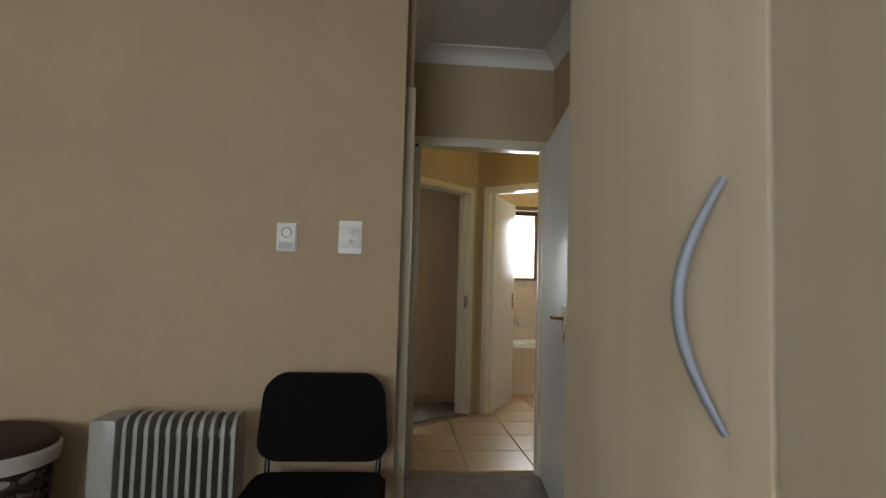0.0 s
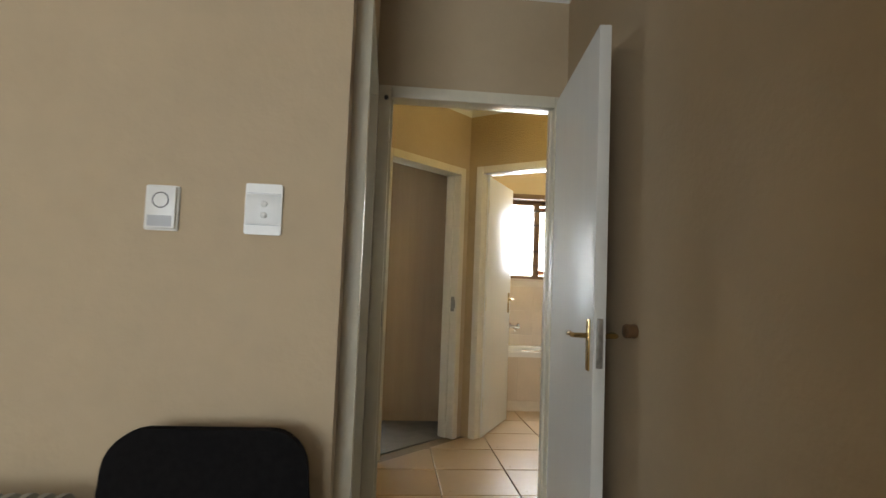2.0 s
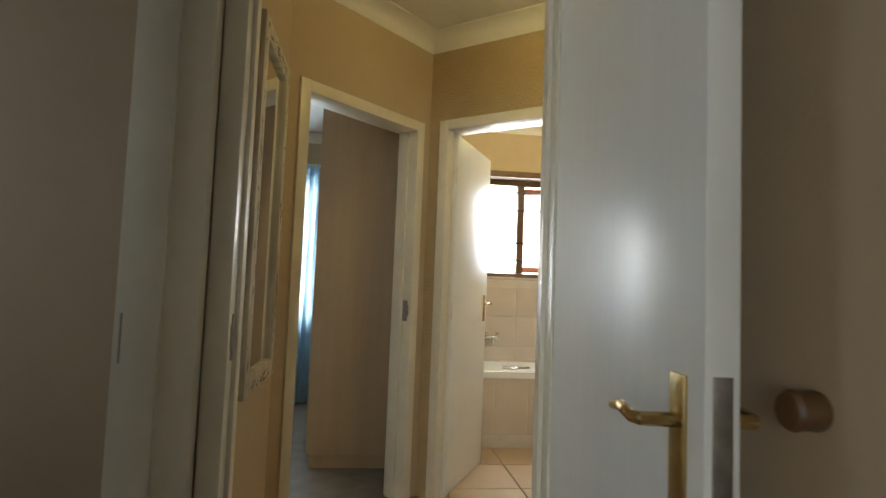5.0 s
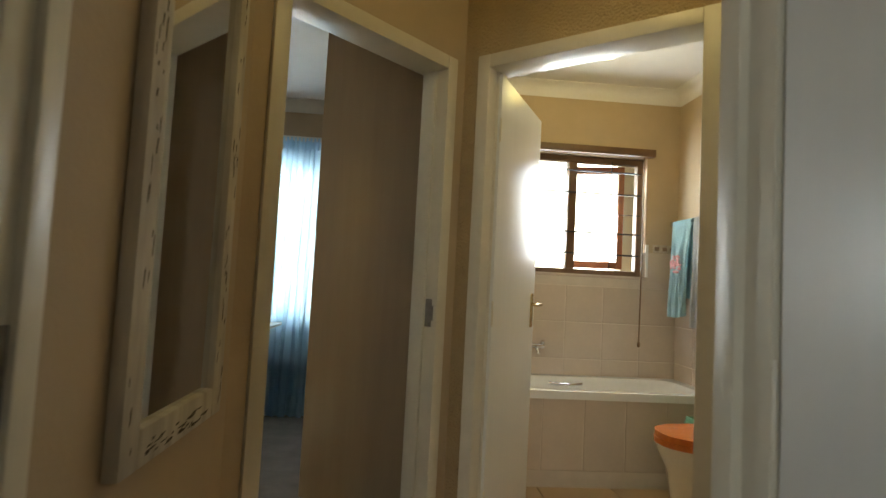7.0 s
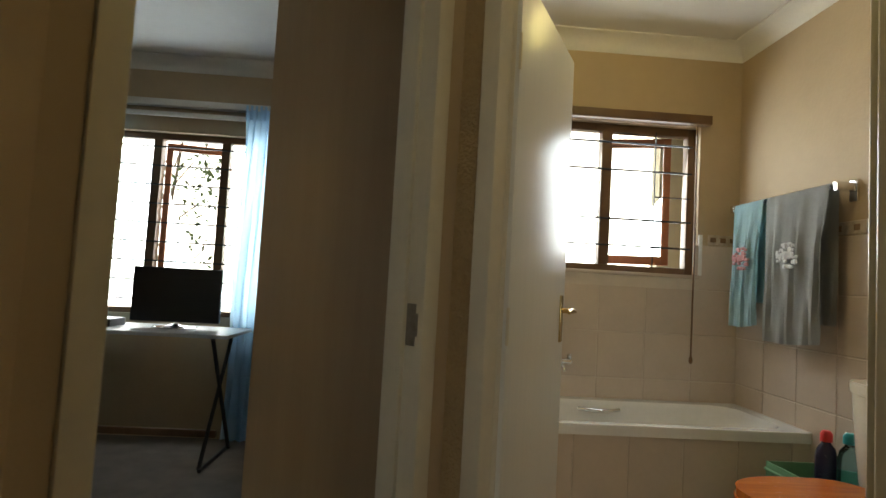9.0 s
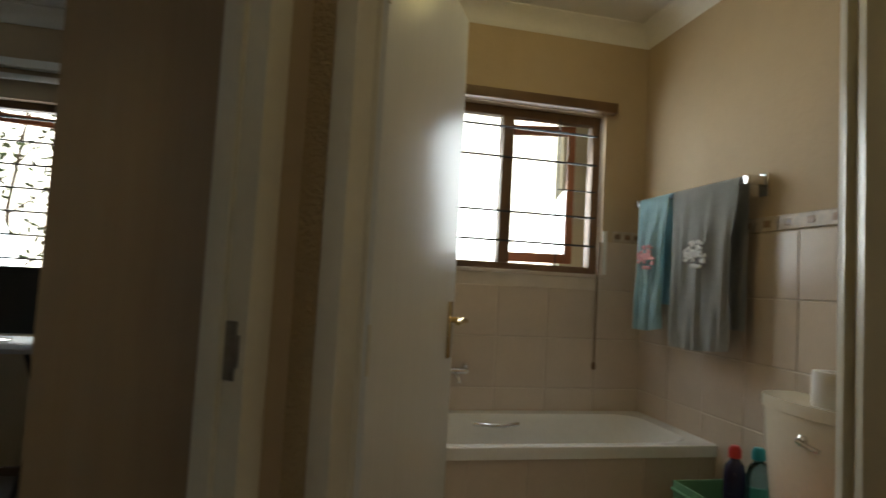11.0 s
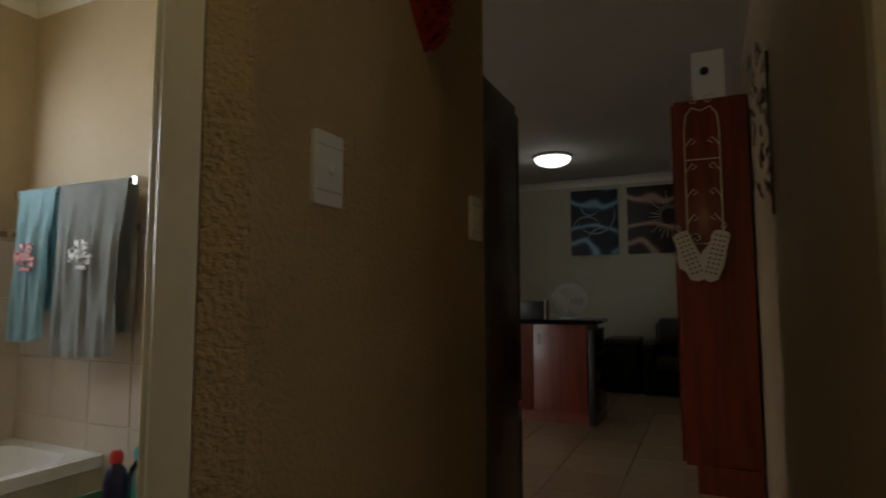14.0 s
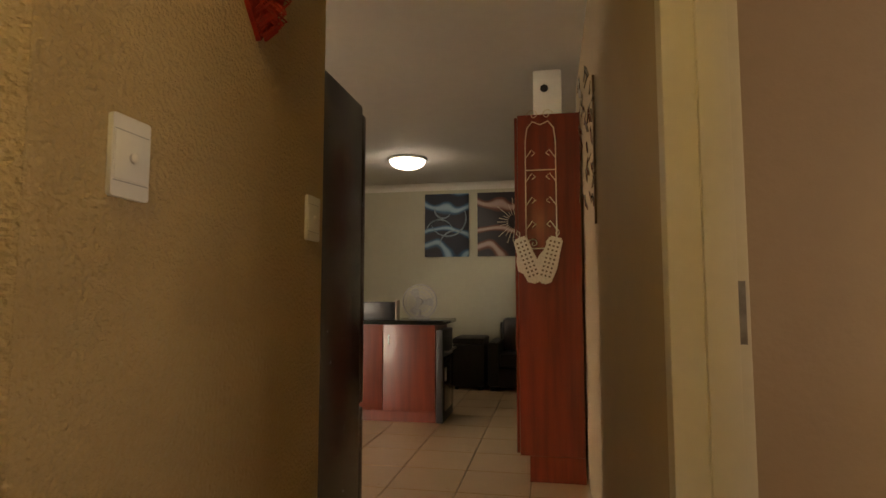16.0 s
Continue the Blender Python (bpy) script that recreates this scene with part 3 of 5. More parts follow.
for k in range(7):
    a = k * 2.4
    tube(bm, [(0, 0, 1.3 + 0.22 * k), (0.5 * math.cos(a), 0.5 * math.sin(a), 1.8 + 0.2 * k), (0.9 * math.cos(a), 0.9 * math.sin(a), 1.9 + 0.25 * k)], 0.011, 6, taper=lambda q: 1 - 0.8 * q)
part("trunk", bm, BARK, t)
vs, fs = [], []
for k in range(700):
    a, r, z = random.uniform(0, 6.28), random.uniform(0.15, 1.25), random.uniform(1.5, 3.8)
    c = Vector((r * math.cos(a), r * math.sin(a), z))
    u = Vector((random.uniform(-1, 1), random.uniform(-1, 1), random.uniform(-1, 1))).normalized() * 0.05
    v = u.orthogonal().normalized() * 0.022
    i = len(vs)
    vs += [c - u, c - v, c + u, c + v]
    fs.append((i, i + 1, i + 2, i + 3))
me = bpy.data.meshes.new("crown")
me.from_pydata([tuple(v) for v in vs], [], fs)
me.materials.append(FOLIAGE)
ob = new("crown", me)
ob.parent = t


# ---- lamps ----
def dome_lamp(x, y, mat, label, r=0.16, top=TOP):
    t = thing("ceiling_lamp", x, y, top, label, "ceiling lamp")
    bm = B()
    lathe(bm, [(r * 0.96, -0.001), (r * 1.02, -0.008), (r * 1.02, -0.025), (r * 0.95, -0.03)], sides=36)
    part("base_ring", bm, WHITE, t)
    bm = B()
    lathe(bm, [(r * 0.94 * math.cos(radians(a)), -0.03 - 0.095 * math.sin(radians(a))) for a in range(0, 90, 12)] + [(0.004, -0.125)], sides=36)
    g = part("glass_dome", bm, mat, t, "lit opal glass dome")
    g.visible_shadow = False
    return t


dome_lamp(1.53, 5.90, LAMPWARM, "lit warm white dome lamp on the bathroom ceiling", 0.11)
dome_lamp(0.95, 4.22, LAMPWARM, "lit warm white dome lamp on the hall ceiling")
dome_lamp(7.22, 5.46, LAMPCOOL, "lit white glass dome lamp on the living room ceiling", 0.22, TOP_L)


# ---- bedroom ----
def wardrobe():
    t = thing("wardrobe", 0.14, 0.685, 0, "pale maple wardrobe with long bowed silver handles beside the bedroom wall", "wardrobe")
    part("body", one(box, 0.05, -2.9, 0.0, NOOK_E - 0.142, 0.0, 2.48, bevel=0.002), MAPLE, t)
    edges = [0.0, -0.4, -0.9, -1.4, -1.9, -2.4, -2.9]
    for k in range(6):
        y1, y0 = edges[k] - 0.002, edges[k + 1] + 0.002
        d = part("wardrobe_door", one(box, 0.0, y0, 0.08, 0.0485, y1, 2.46, bevel=0.0006), MAPLE, t)
        hy = y0 + 0.043
        bm = B()
        pts = []
        for i in range(15):
            q = i / 14
            pts.append((-0.026 * math.sin(math.pi * q) - 0.002, hy + 0.012 * math.sin(math.pi * q), 1.035 + 0.17 * q))
        tube(bm, pts, 0.0046, 10, taper=lambda q: 0.55 + 0.5 * math.sin(math.pi * q))
        h = new("handle", mesh_of("handle", bm, SILVER))
        h.parent = d
        tagged(h, "bowed brushed silver handle")
    return t


wardrobe()


def plate_switch(x, y, z, rz, w, h, rockers, label, style=0):
    """A wall switch plate; local x across, y out of the wall is negative."""
    t = thing("light_switch" if style == 0 else "alarm_button", x, y, z, label, "light switch" if style == 0 else "alarm", rz=rz)
    bm = B()
    extrude(bm, rounded(w, h, 0.006), 0, 0.009, pose(0, 0, 0, 90))
    part("cover_plate", bm, WHITE, t)
    if style == 0:
        bm = B()
        box(bm, -w / 2 + 0.005, -0.011, -h * 0.29, w / 2 - 0.005, -0.0088, h * 0.29, bevel=0.0008)
        part("insert", bm, WHITE, t)
        for k, zz in enumerate(rockers):
            bm = B()
            lathe(bm, [(0.009, 0), (0.009, 0.004), (0.006, 0.006)], pose(0.002, -0.011, zz, 90))
            part("rocker", bm, WHITE, t)
        for zz in (-h * 0.31, h * 0.31):
            part("groove", one(box, -w / 2 + 0.004, -0.0095, zz - 0.0008, w / 2 - 0.004, -0.0088, zz + 0.0008), GREYPL, t)
    else:
        bm = B()
        box(bm, -w / 2 + 0.004, -0.022, -h / 2 + 0.004, w / 2 - 0.004, -0.009, h / 2 - 0.004, bevel=0.004)
        part("case", bm, WHITE, t)
        bm = B()
        tube(bm, [(0.020 * math.cos(a * math.pi / 12), -0.022, h * 0.16 + 0.020 * math.sin(a * math.pi / 12)) for a in range(24)], 0.0018, 5, closed=True)
        part("dial_ring", bm, BLACKPL, t, "dark ring")
        part("label_strip", one(box, -w / 2 + 0.012, -0.0228, -h * 0.42, w / 2 - 0.012, -0.0218, -h * 0.18), GREYPL, t, "grey printed strip")
    return t


plate_switch(-0.275, Y_BED - 0.0005, 1.327, 0, 0.097, 0.138, (0.014, -0.016), "white double rocker light switch on the tan bedroom wall")
plate_switch(-0.537, Y_BED - 0.0005, 1.318, 0, 0.085, 0.12, (), "white plastic alarm button with a grey ring on the bedroom wall", 1)
plate_switch(1.655, Y_N - 0.0005, 1.388, 0, 0.084, 0.131, (0.0,), "white single rocker light switch on the rough tan corridor wall")
plate_switch(2.372, Y_N - 0.0005, 1.387, 0, 0.085, 0.126, (0.0,), "white light switch at the far end of the corridor wall")


def visitor_chair():
    t = thing("office_chair", -0.335, 2.27, 0, "black fabric stacking chair with black tubular legs against the wall", "chair")
    bm = B()
    rows = []
    outline = [(x * (1.0 - 0.35 * z), z) for x, z in rounded(0.48, 0.335, 0.085, 6)]
    for dy in (0.016, -0.016):
        ring = [bm.verts.new((x, dy + 0.035 * (x / 0.24) ** 2 * -1, 0.612 + z)) for x, z in outline]
        rows.append(ring)
    n = len(outline)
    for k in range(n):
        bm.faces.new((rows[0][k], rows[0][(k + 1) % n], rows[1][(k + 1) % n], rows[1][k]))
    bm.faces.new(rows[0][::-1]), bm.faces.new(rows[1])
    bmesh.ops.bevel(bm, geom=[e for e in bm.edges if e.calc_face_angle(0) > 1.0], offset=0.008, segments=2, affect="EDGES")
    part("backrest", bm, BLACK, t)
    bm = B()
    extrude(bm, rounded(0.49, 0.44, 0.07, 6), 0.372, 0.42, pose(0, -0.28, 0))
    bmesh.ops.bevel(bm, geom=[e for e in bm.edges if e.calc_face_angle(0) > 1.0], offset=0.014, segments=2, affect="EDGES")
    part("seat", bm, BLACK, t)
    for s in (-1, 1):
        bm = B()
        tube(bm, [(s * 0.205, 0.012, 0.60), (s * 0.215, 0.012, 0.46), (s * 0.21, -0.03, 0.365), (s * 0.225, -0.42, 0.36), (s * 0.24, -0.46, 0.01)], 0.011, 10)
        part("front_leg", bm, BLACKPL, t)
        bm = B()
        tube(bm, [(s * 0.225, -0.22, 0.36), (s * 0.24, 0.09, 0.01)], 0.011, 10)
        part("rear_leg", bm, BLACKPL, t)
    return t


visitor_chair()


def oil_heater():
    t = thing("oil_heater", -0.87, 2.20, 0, "pale grey oil-filled radiator heater with fins on castors", "heater")
    outline = rounded(0.15, 0.56, 0.05, 5)
    for k in range(11):
        bm = B()
        extrude(bm, outline, -0.007, 0.007)
        bmesh.ops.bevel(bm, geom=[e for e in bm.edges if e.calc_face_angle(0) > 1.0], offset=0.005, segments=1, affect="EDGES")
        bmesh.ops.transform(bm, matrix=pose(-0.155 + 0.038 * k, 0, 0.355, 90, 0, 90), verts=bm.verts)
        part("fin", bm, HEATER, t)
    for z in (0.16, 0.56):
        bm = B()
        tube(bm, [(-0.18, 0, z), (0.235, 0, z)], 0.022, 12)
        part("header_pipe", bm, HEATER, t)
    part("control_box", one(box, -0.272, -0.09, 0.09, -0.178, 0.09, 0.625, bevel=0.018), HEATER, t, "pale control box")
    for x in (-0.22, 0.22):
        bm = B()
        tube(bm, [(x, -0.12, 0.06), (x, 0.12, 0.06)], 0.01, 8)
        part("foot_bar", bm, GREYPL, t)
        for y in (-0.12, 0.12):
            bm = B()
            lathe(bm, [(0.02, -0.012), (0.027, -0.008), (0.027, 0.008), (0.02, 0.012)], pose(x, y, 0.027, 0, 90))
            part("castor", bm, BLACKPL, t)
    return t


oil_heater()


def basket():
    t = thing("laundry_basket", -1.50, 2.08, 0, "dark woven laundry basket with a pale cloth lining rim", "basket")
    for row in range(9):
        bm = B()
        z = 0.05 + row * 0.06
        tube(bm, [((0.20 + 0.05 * z) * math.cos(a * math.pi / 14), (0.20 + 0.05 * z) * math.sin(a * math.pi / 14), z + (0.008 if (a + row) % 2 else -0.008)) for a in range(28)], 0.017, 6, closed=True)
        part("weave_ring", bm, WICKER, t)
    for a in range(14):
        c, s = math.cos(a * math.pi / 7), math.sin(a * math.pi / 7)
        bm = B()
        tube(bm, [(0.205 * c, 0.205 * s, 0.0), (0.228 * c, 0.228 * s, 0.58)], 0.010, 6)
        part("stake", bm, WICKER, t)
    bm = B()
    lathe(bm, [(0.19, 0.02), (0.215, 0.55), (0.25, 0.60), (0.262, 0.59), (0.256, 0.54), (0.240, 0.535)], sides=32)
    part("lining", bm, LINEN, t, "pale cloth lining folded over the rim")
    bm = B()
    lathe(bm, [(0.25, 0.60), (0.255, 0.62), (0.24, 0.635), (0.12, 0.645), (0.01, 0.648)], sides=32)
    part("lid", bm, WICKER, t, "dark woven lid")
    t.scale = (1, 1, 0.90)
    return t


basket()


# ---- hall ----
def hall_mirror():
    t = thing("wall_mirror", WEST + 0.001, 3.825, 0.77, "tall mirror in a distressed white wooden frame on the hall wall", "mirror", rz=90)
    w, h, fw = 0.53, 1.22, 0.07
    for nm, b in (("frame_stile", (0, -0.03, 0, fw, -0.001, h)), ("frame_stile", (w - fw, -0.03, 0, w, -0.001, h)), ("frame_rail", (fw, -0.03, 0, w - fw, -0.001, fw)), ("frame_rail", (fw, -0.03, h - fw, w - fw, -0.001, h))):
        p = part(nm, one(box, *b, bevel=0.006), DISTRESS, t)
        bm = B()
        for k in range(34):
            x, z = random.uniform(b[0] + 0.004, b[3] - 0.012), random.uniform(b[2] + 0.01, b[5] - 0.03)
            l = random.uniform(0.01, 0.045)
            tall = nm == "frame_stile"
            dx, dz = (random.uniform(0.003, 0.008), l) if tall else (l, random.uniform(0.003, 0.008))
            if x + dx < b[3] - 0.003 and z + dz < b[5] - 0.003:
                extrude(bm, [(x, z), (x + dx * 0.6, z + dz * 0.2), (x + dx, z + dz), (x + dx * 0.3, z + dz * 0.8)], 0.0298, 0.0306, pose(0, 0, 0, 90))
        o = new("worn_paint", mesh_of("worn_paint", bm, CHIP))
        o.parent = p
        tagged(o, "bare dark wood showing through worn paint", kind="stuff")
    part("mirror_pane", one(box, fw - 0.005, -0.014, fw - 0.005, w - fw + 0.005, -0.010, h - fw + 0.005), MIRROR, t, "silvered mirror glass")
    return t


hall_mirror()

t = thing("raffia_heart", 2.045, Y_N - 0.012, 1.90, "red raffia wall hanging on the corridor wall", "wall hanging")
bm = B()
for k in range(260):
    q = random.random()
    half = 0.13 * math.sqrt(max(0.0, q)) * (1 if q < 0.75 else (1 - q) * 4)
    x = random.uniform(-half, half)
    z = -0.14 + 0.30 * q
    tube(bm, [(x, -0.008, z), (x * 0.9 + random.uniform(-0.01, 0.01), -random.uniform(0.01, 0.05), z + 0.02), (x * 0.8, -0.012, z + 0.05)], 0.003, 4)
part("raffia_tuft", bm, REDFIBRE, t)
bm = B()
extrude(bm, [(0, -0.14), (0.07, -0.06), (0.12, 0.04), (0.11, 0.13), (0.05, 0.16), (0, 0.12), (-0.05, 0.16), (-0.11, 0.13), (-0.12, 0.04), (-0.07, -0.06)], 0, 0.012, pose(0, 0.011, 0, 90))
part("backing", bm, REDFIBRE, t)

t = thing("mosaic_hanging", 3.55, Y_S + 0.002, 1.86, "hanging of small mirrored pieces on the corridor wall", "wall hanging", rz=180)
for k in range(46):
    z = random.uniform(-0.26, 0.36)
    half = 0.19 * (1 - abs(z - 0.10) / 0.42)
    x = random.uniform(-half, half)
    r = random.uniform(0.016, 0.032)
    bm = B()
    extrude(bm, [(r * math.cos(a), 1.5 * r * math.sin(a)) for a in (0.3, 1.5, 2.7, 4.0, 5.3)], 0, 0.004, pose(x, -random.uniform(0.008, 0.075), z, 90 + random.uniform(-18, 18), random.uniform(-18, 18), 0) @ pose(0, 0, 0, 0, 0, random.uniform(0, 360)))
    part("mosaic_piece", bm, MOSAIC, t)
part("stem", one(box, -0.012, -0.012, -0.36, 0.012, -0.002, 0.34, bevel=0.002), DARKWOOD, t)


# ---- bathroom ----
def bathtub():
    x0, x1, y0, y1, top = BW + 0.004, BE - 0.004, 6.08, BN - 0.008, 0.545
    t = thing("bathtub", (x0 + x1) / 2, (y0 + y1) / 2, 0, "white enamel built-in bathtub with chrome grab handles", "bathtub")
    w, d = x1 - x0, y1 - y0
    bm = B()
    n = 7
    loops = []
    for ww, dd, r, z, sx in ((w, d, 0.012, top - 0.048, 0), (w, d, 0.012, top - 0.004, 0), (w - 0.008, d - 0.008, 0.012, top, 0), (w - 0.13, d - 0.11, 0.12, top - 0.004, 0), (w - 0.16, d - 0.14, 0.13, top - 0.03, 0), (w - 0.30, d - 0.20, 0.14, top - 0.28, 0), (w - 0.46, d - 0.30, 0.13, top - 0.385, 0), (w - 0.8, d - 0.42, 0.05, top - 0.395, 0)):
        loops.append([bm.verts.new((x, y, z)) for x, y in rounded(ww, dd, r, n)])
    for a, b in zip(loops, loops[1:]):
        for k in range(len(a)):
            bm.faces.new((a[k], a[(k + 1) % len(a)], b[(k + 1) % len(a)], b[k]))
    bm.faces.new(loops[-1])
    part("tub", bm, ENAMEL, t)
    bm = B()
    tube(bm, [(-0.115 + 0.22 * k / 12, d / 2 - 0.082 - 0.045 * math.sin(math.pi * k / 12), top - 0.045) for k in range(13)], 0.010, 10)
    part("grab_handle", bm, CHROME, t, "chrome grab handle")
    return t


bathtub()
solid("bath_panel", one(box, BW + 0.004, 6.10, 0.0, BE - 0.004, 6.13, 0.516), WALLGROUT, "tiled front panel of the bath", "bath panel", kind="structure")


def bath_mixer():
    t = thing("bath_mixer", 1.385, BN - 0.010, 0.735, "chrome bath mixer tap on the tiled wall", "tap")
    bm = B()
    tube(bm, [(-0.075, -0.035, 0), (0.075, -0.035, 0)], 0.022, 14)
    part("mixer_body", bm, CHROME, t)
    for x in (-0.075, 0.075):
        bm = B()
        lathe(bm, [(0.03, 0), (0.03, 0.006), (0.012, 0.012), (0.012, 0.04)], pose(x, 0, 0, 90))
        part("wall_flange", bm, CHROME, t)
        bm = B()
        lathe(bm, [(0.017, 0), (0.021, 0.006), (0.021, 0.03), (0.014, 0.036)], pose(x * 0.95, -0.035, 0.02))
        part("knob", bm, CHROME, t)
    bm = B()
    tube(bm, [(0, -0.04, -0.01), (0, -0.07, -0.03), (0, -0.12, -0.035), (0, -0.14, -0.06)], 0.012, 10)
    part("spout", bm, CHROME, t)
    t.scale = (0.62, 0.7, 0.7)
    return t


bath_mixer()

# towel rail on the east wall
t = thing("towel_rail", BE, 6.30, 1.605, "chrome towel rail on the bathroom wall", "towel rail")
bm = B()
tube(bm, [(-0.075, -0.44, 0), (-0.075, 0.32, 0)], 0.011, 12)
part("rail", bm, CHROME, t)
for y in (-0.44, 0.32):
    bm = B()
    box(bm, -0.09, y - 0.014, -0.018, 0.0, y + 0.014, 0.018, bevel=0.004)
    part("bracket", bm, CHROME, t)
    bm = B()
    box(bm, -0.012, y - 0.022, -0.06, 0.0, y + 0.022, 0.03, bevel=0.004)
    part("wall_plate", bm, CHROME, t)


def towel(x, y, ztop, w, front, back, mat, label, emblem, emat):
    """A towel folded over a rail that runs along y; x is the rail's axis."""
    t = thing("towel", x, y, ztop, label, "towel")
    bm = B()
    nu, path = 22, []
    for k in range(14):
        path.append((-0.020 - 0.012 * (1 - k / 13), -front + front * k / 13))
    path += [(-0.016, 0.011), (0.0, 0.017), (0.016, 0.011)]
    for k in range(12):
        path.append((0.020, -back * k / 11))
    grid = []
    for i in range(nu + 1):
        u = i / nu
        col = []
        for k, (dx, dz) in enumerate(path):
            hang = min(1.0, abs(dz) / 0.25)
            fold = 0.016 * hang * math.sin(u * 15 + 0.8 * math.sin(dz * 6)) + 0.008 * hang * math.sin(u * 31 + dz * 4)
            yy = (u - 0.5) * w * (1 - 0.10 * hang * (1 if dx < 0 else 0.5))
            side = -1 if dx <= 0 else 1
            off = -abs(fold) - 0.004 if side < 0 else 0.4 * abs(fold)
            col.append(bm.verts.new((dx + off, yy, dz - (0.02 * math.sin(u * 2.2) if dz < -front * 0.9 else 0))))
        grid.append(col)
    for i in range(nu):
        for k in range(len(path) - 1):
            bm.faces.new((grid[i][k], grid[i + 1][k], grid[i + 1][k + 1], grid[i][k + 1]))
    bmesh.ops.solidify(bm, geom=list(bm.faces), thickness=0.005)
    part("cloth", bm, mat, t)
    bm = B()
    random.seed(5)
    for k in range(60):
        a, r = random.uniform(0, 6.28), random.uniform(0, 0.075)
        box(bm, -0.062, r * math.cos(a) - 0.008, -0.28 + 0.75 * r * math.sin(a) - 0.007, -0.052, r * math.cos(a) + 0.008, -0.28 + 0.75 * r * math.sin(a) + 0.006, bevel=0.002)
    part("emblem", bm, emat, t, emblem)
    return t


towel(BE - 0.075, 6.45, 1.605, 0.25, 0.61, 0.50, TEAL, "pale turquoise towel with a pink motif hung on the rail", "pink embroidered motif", PINK)
towel(BE - 0.075, 6.09, 1.605, 0.42, 0.66, 0.58, GREYTOWEL, "grey towel with a white motif hung on the rail", "white embroidered motif", WHITEEMB)


def toilet():
    """Cistern against the east wall, bowl towards the west."""
    t = thing("toilet", BE, 5.48, 0, "ivory ceramic toilet with an orange varnished wooden seat", "toilet")
    bm = B()
    rings = []
    for z, w, d in ((0.40, 0.36, 0.15), (0.44, 0.40, 0.18), (0.60, 0.43, 0.19), (0.80, 0.455, 0.20)):
        rings.append([bm.verts.new((-0.012 - d + dx, dy, z)) for dx, dy in half_round(d, w)])
    n = len(rings[0])
    for a, b in zip(rings, rings[1:]):
        for k in range(n):
            bm.faces.new((a[k], a[(k + 1) % n], b[(k + 1) % n], b[k]))
    bm.faces.new(rings[0][::-1]), bm.faces.new(rings[-1])
    part("cistern", bm, CERAMIC, t)
    bm = B()
    rings = [[bm.verts.new((-0.008 - 0.21 + dx, dy, z)) for dx, dy in half_round(0.215 - s, 0.475 - 2 * s)] for z, s in ((0.802, 0.004), (0.812, 0.0), (0.828, 0.0), (0.84, 0.012))]
    for a, b in zip(rings, rings[1:]):
        for k in range(n):
            bm.faces.new((a[k], a[(k + 1) % n], b[(k + 1) % n], b[k]))
    bm.faces.new(rings[0][::-1]), bm.faces.new(rings[-1])
    part("cistern_lid", bm, CERAMIC, t)
    bm = B()
    lathe(bm, [(0.016, 0), (0.016, 0.012), (0.009, 0.016), (0.009, 0.024)], pose(-0.208, -0.02, 0.735, 0, -90))
    tube(bm, [(-0.232, -0.02, 0.735), (-0.238, -0.05, 0.732), (-0.236, -0.10, 0.725)], 0.007, 8)
    part("flush_lever", bm, CHROME, t, "chrome flush lever")
    bm = B()
    prof = [(0.60, 0.0), (0.58, 0.03), (0.50, 0.16), (0.62, 0.28), (0.92, 0.37), (1.0, 0.40)]
    rings = []
    for s, z in prof:
        rings.append([bm.verts.new((-0.437 + 0.25 * (0.55 + 0.45 * s) * math.cos(a) * 1.0 + 0.04 * (1 - s), 0.185 * s * math.sin(a), z)) for a in [2 * math.pi * k / 28 for k in range(28)]])
    for a, b in zip(rings, rings[1:]):
        for k in range(28):
            bm.faces.new((a[k], a[(k + 1) % 28], b[(k + 1) % 28], b[k]))
    bm.faces.new(rings[0][::-1]), bm.faces.new(rings[-1])
    box(bm, -0.30, -0.10, 0.10, -0.02, 0.10, 0.399, bevel=0.02)
    part("bowl", bm, CERAMIC, t, at=Matrix.Diagonal((1, 1, 1.06, 1)))
    for nm, z0, z1, k in (("seat", 0.402, 0.424, 1.0), ("seat_lid", 0.4255, 0.452, 0.985)):
        bm = B()
        pts = [(-0.432 + (0.265 if math.cos(a) > 0 else 0.25) * k * math.copysign(abs(math.cos(a)) ** (0.45 if math.cos(a) > 0 else 1.0), math.cos(a)), 0.195 * k * math.copysign(abs(math.sin(a)) ** 0.8, math.sin(a))) for a in [2 * math.pi * i / 36 for i in range(36)]]
        extrude(bm, pts, z0, z1)
        bmesh.ops.bevel(bm, geom=[e for e in bm.edges if e.calc_face_angle(0) > 1.0], offset=0.007, segments=3, affect="EDGES")
        part(nm, bm, ORANGE, t, "orange varnished wooden toilet seat" if nm == "seat" else "closed orange varnished wooden lid", at=Matrix.Diagonal((1, 1, 1.06, 1)))
    return t


def half_round(d, w):
    """An outline flat at +x = d, bulging towards -x."""
    out = [(d, -w / 2 + 0.02), (d, w / 2 - 0.02)]
    for k in range(13):
        a = math.pi / 2 - math.pi * k / 12
        out.append((d * 0.62 - d * 0.62 * abs(math.cos(a)) ** 0.8, w / 2 * math.sin(a)))
    return out


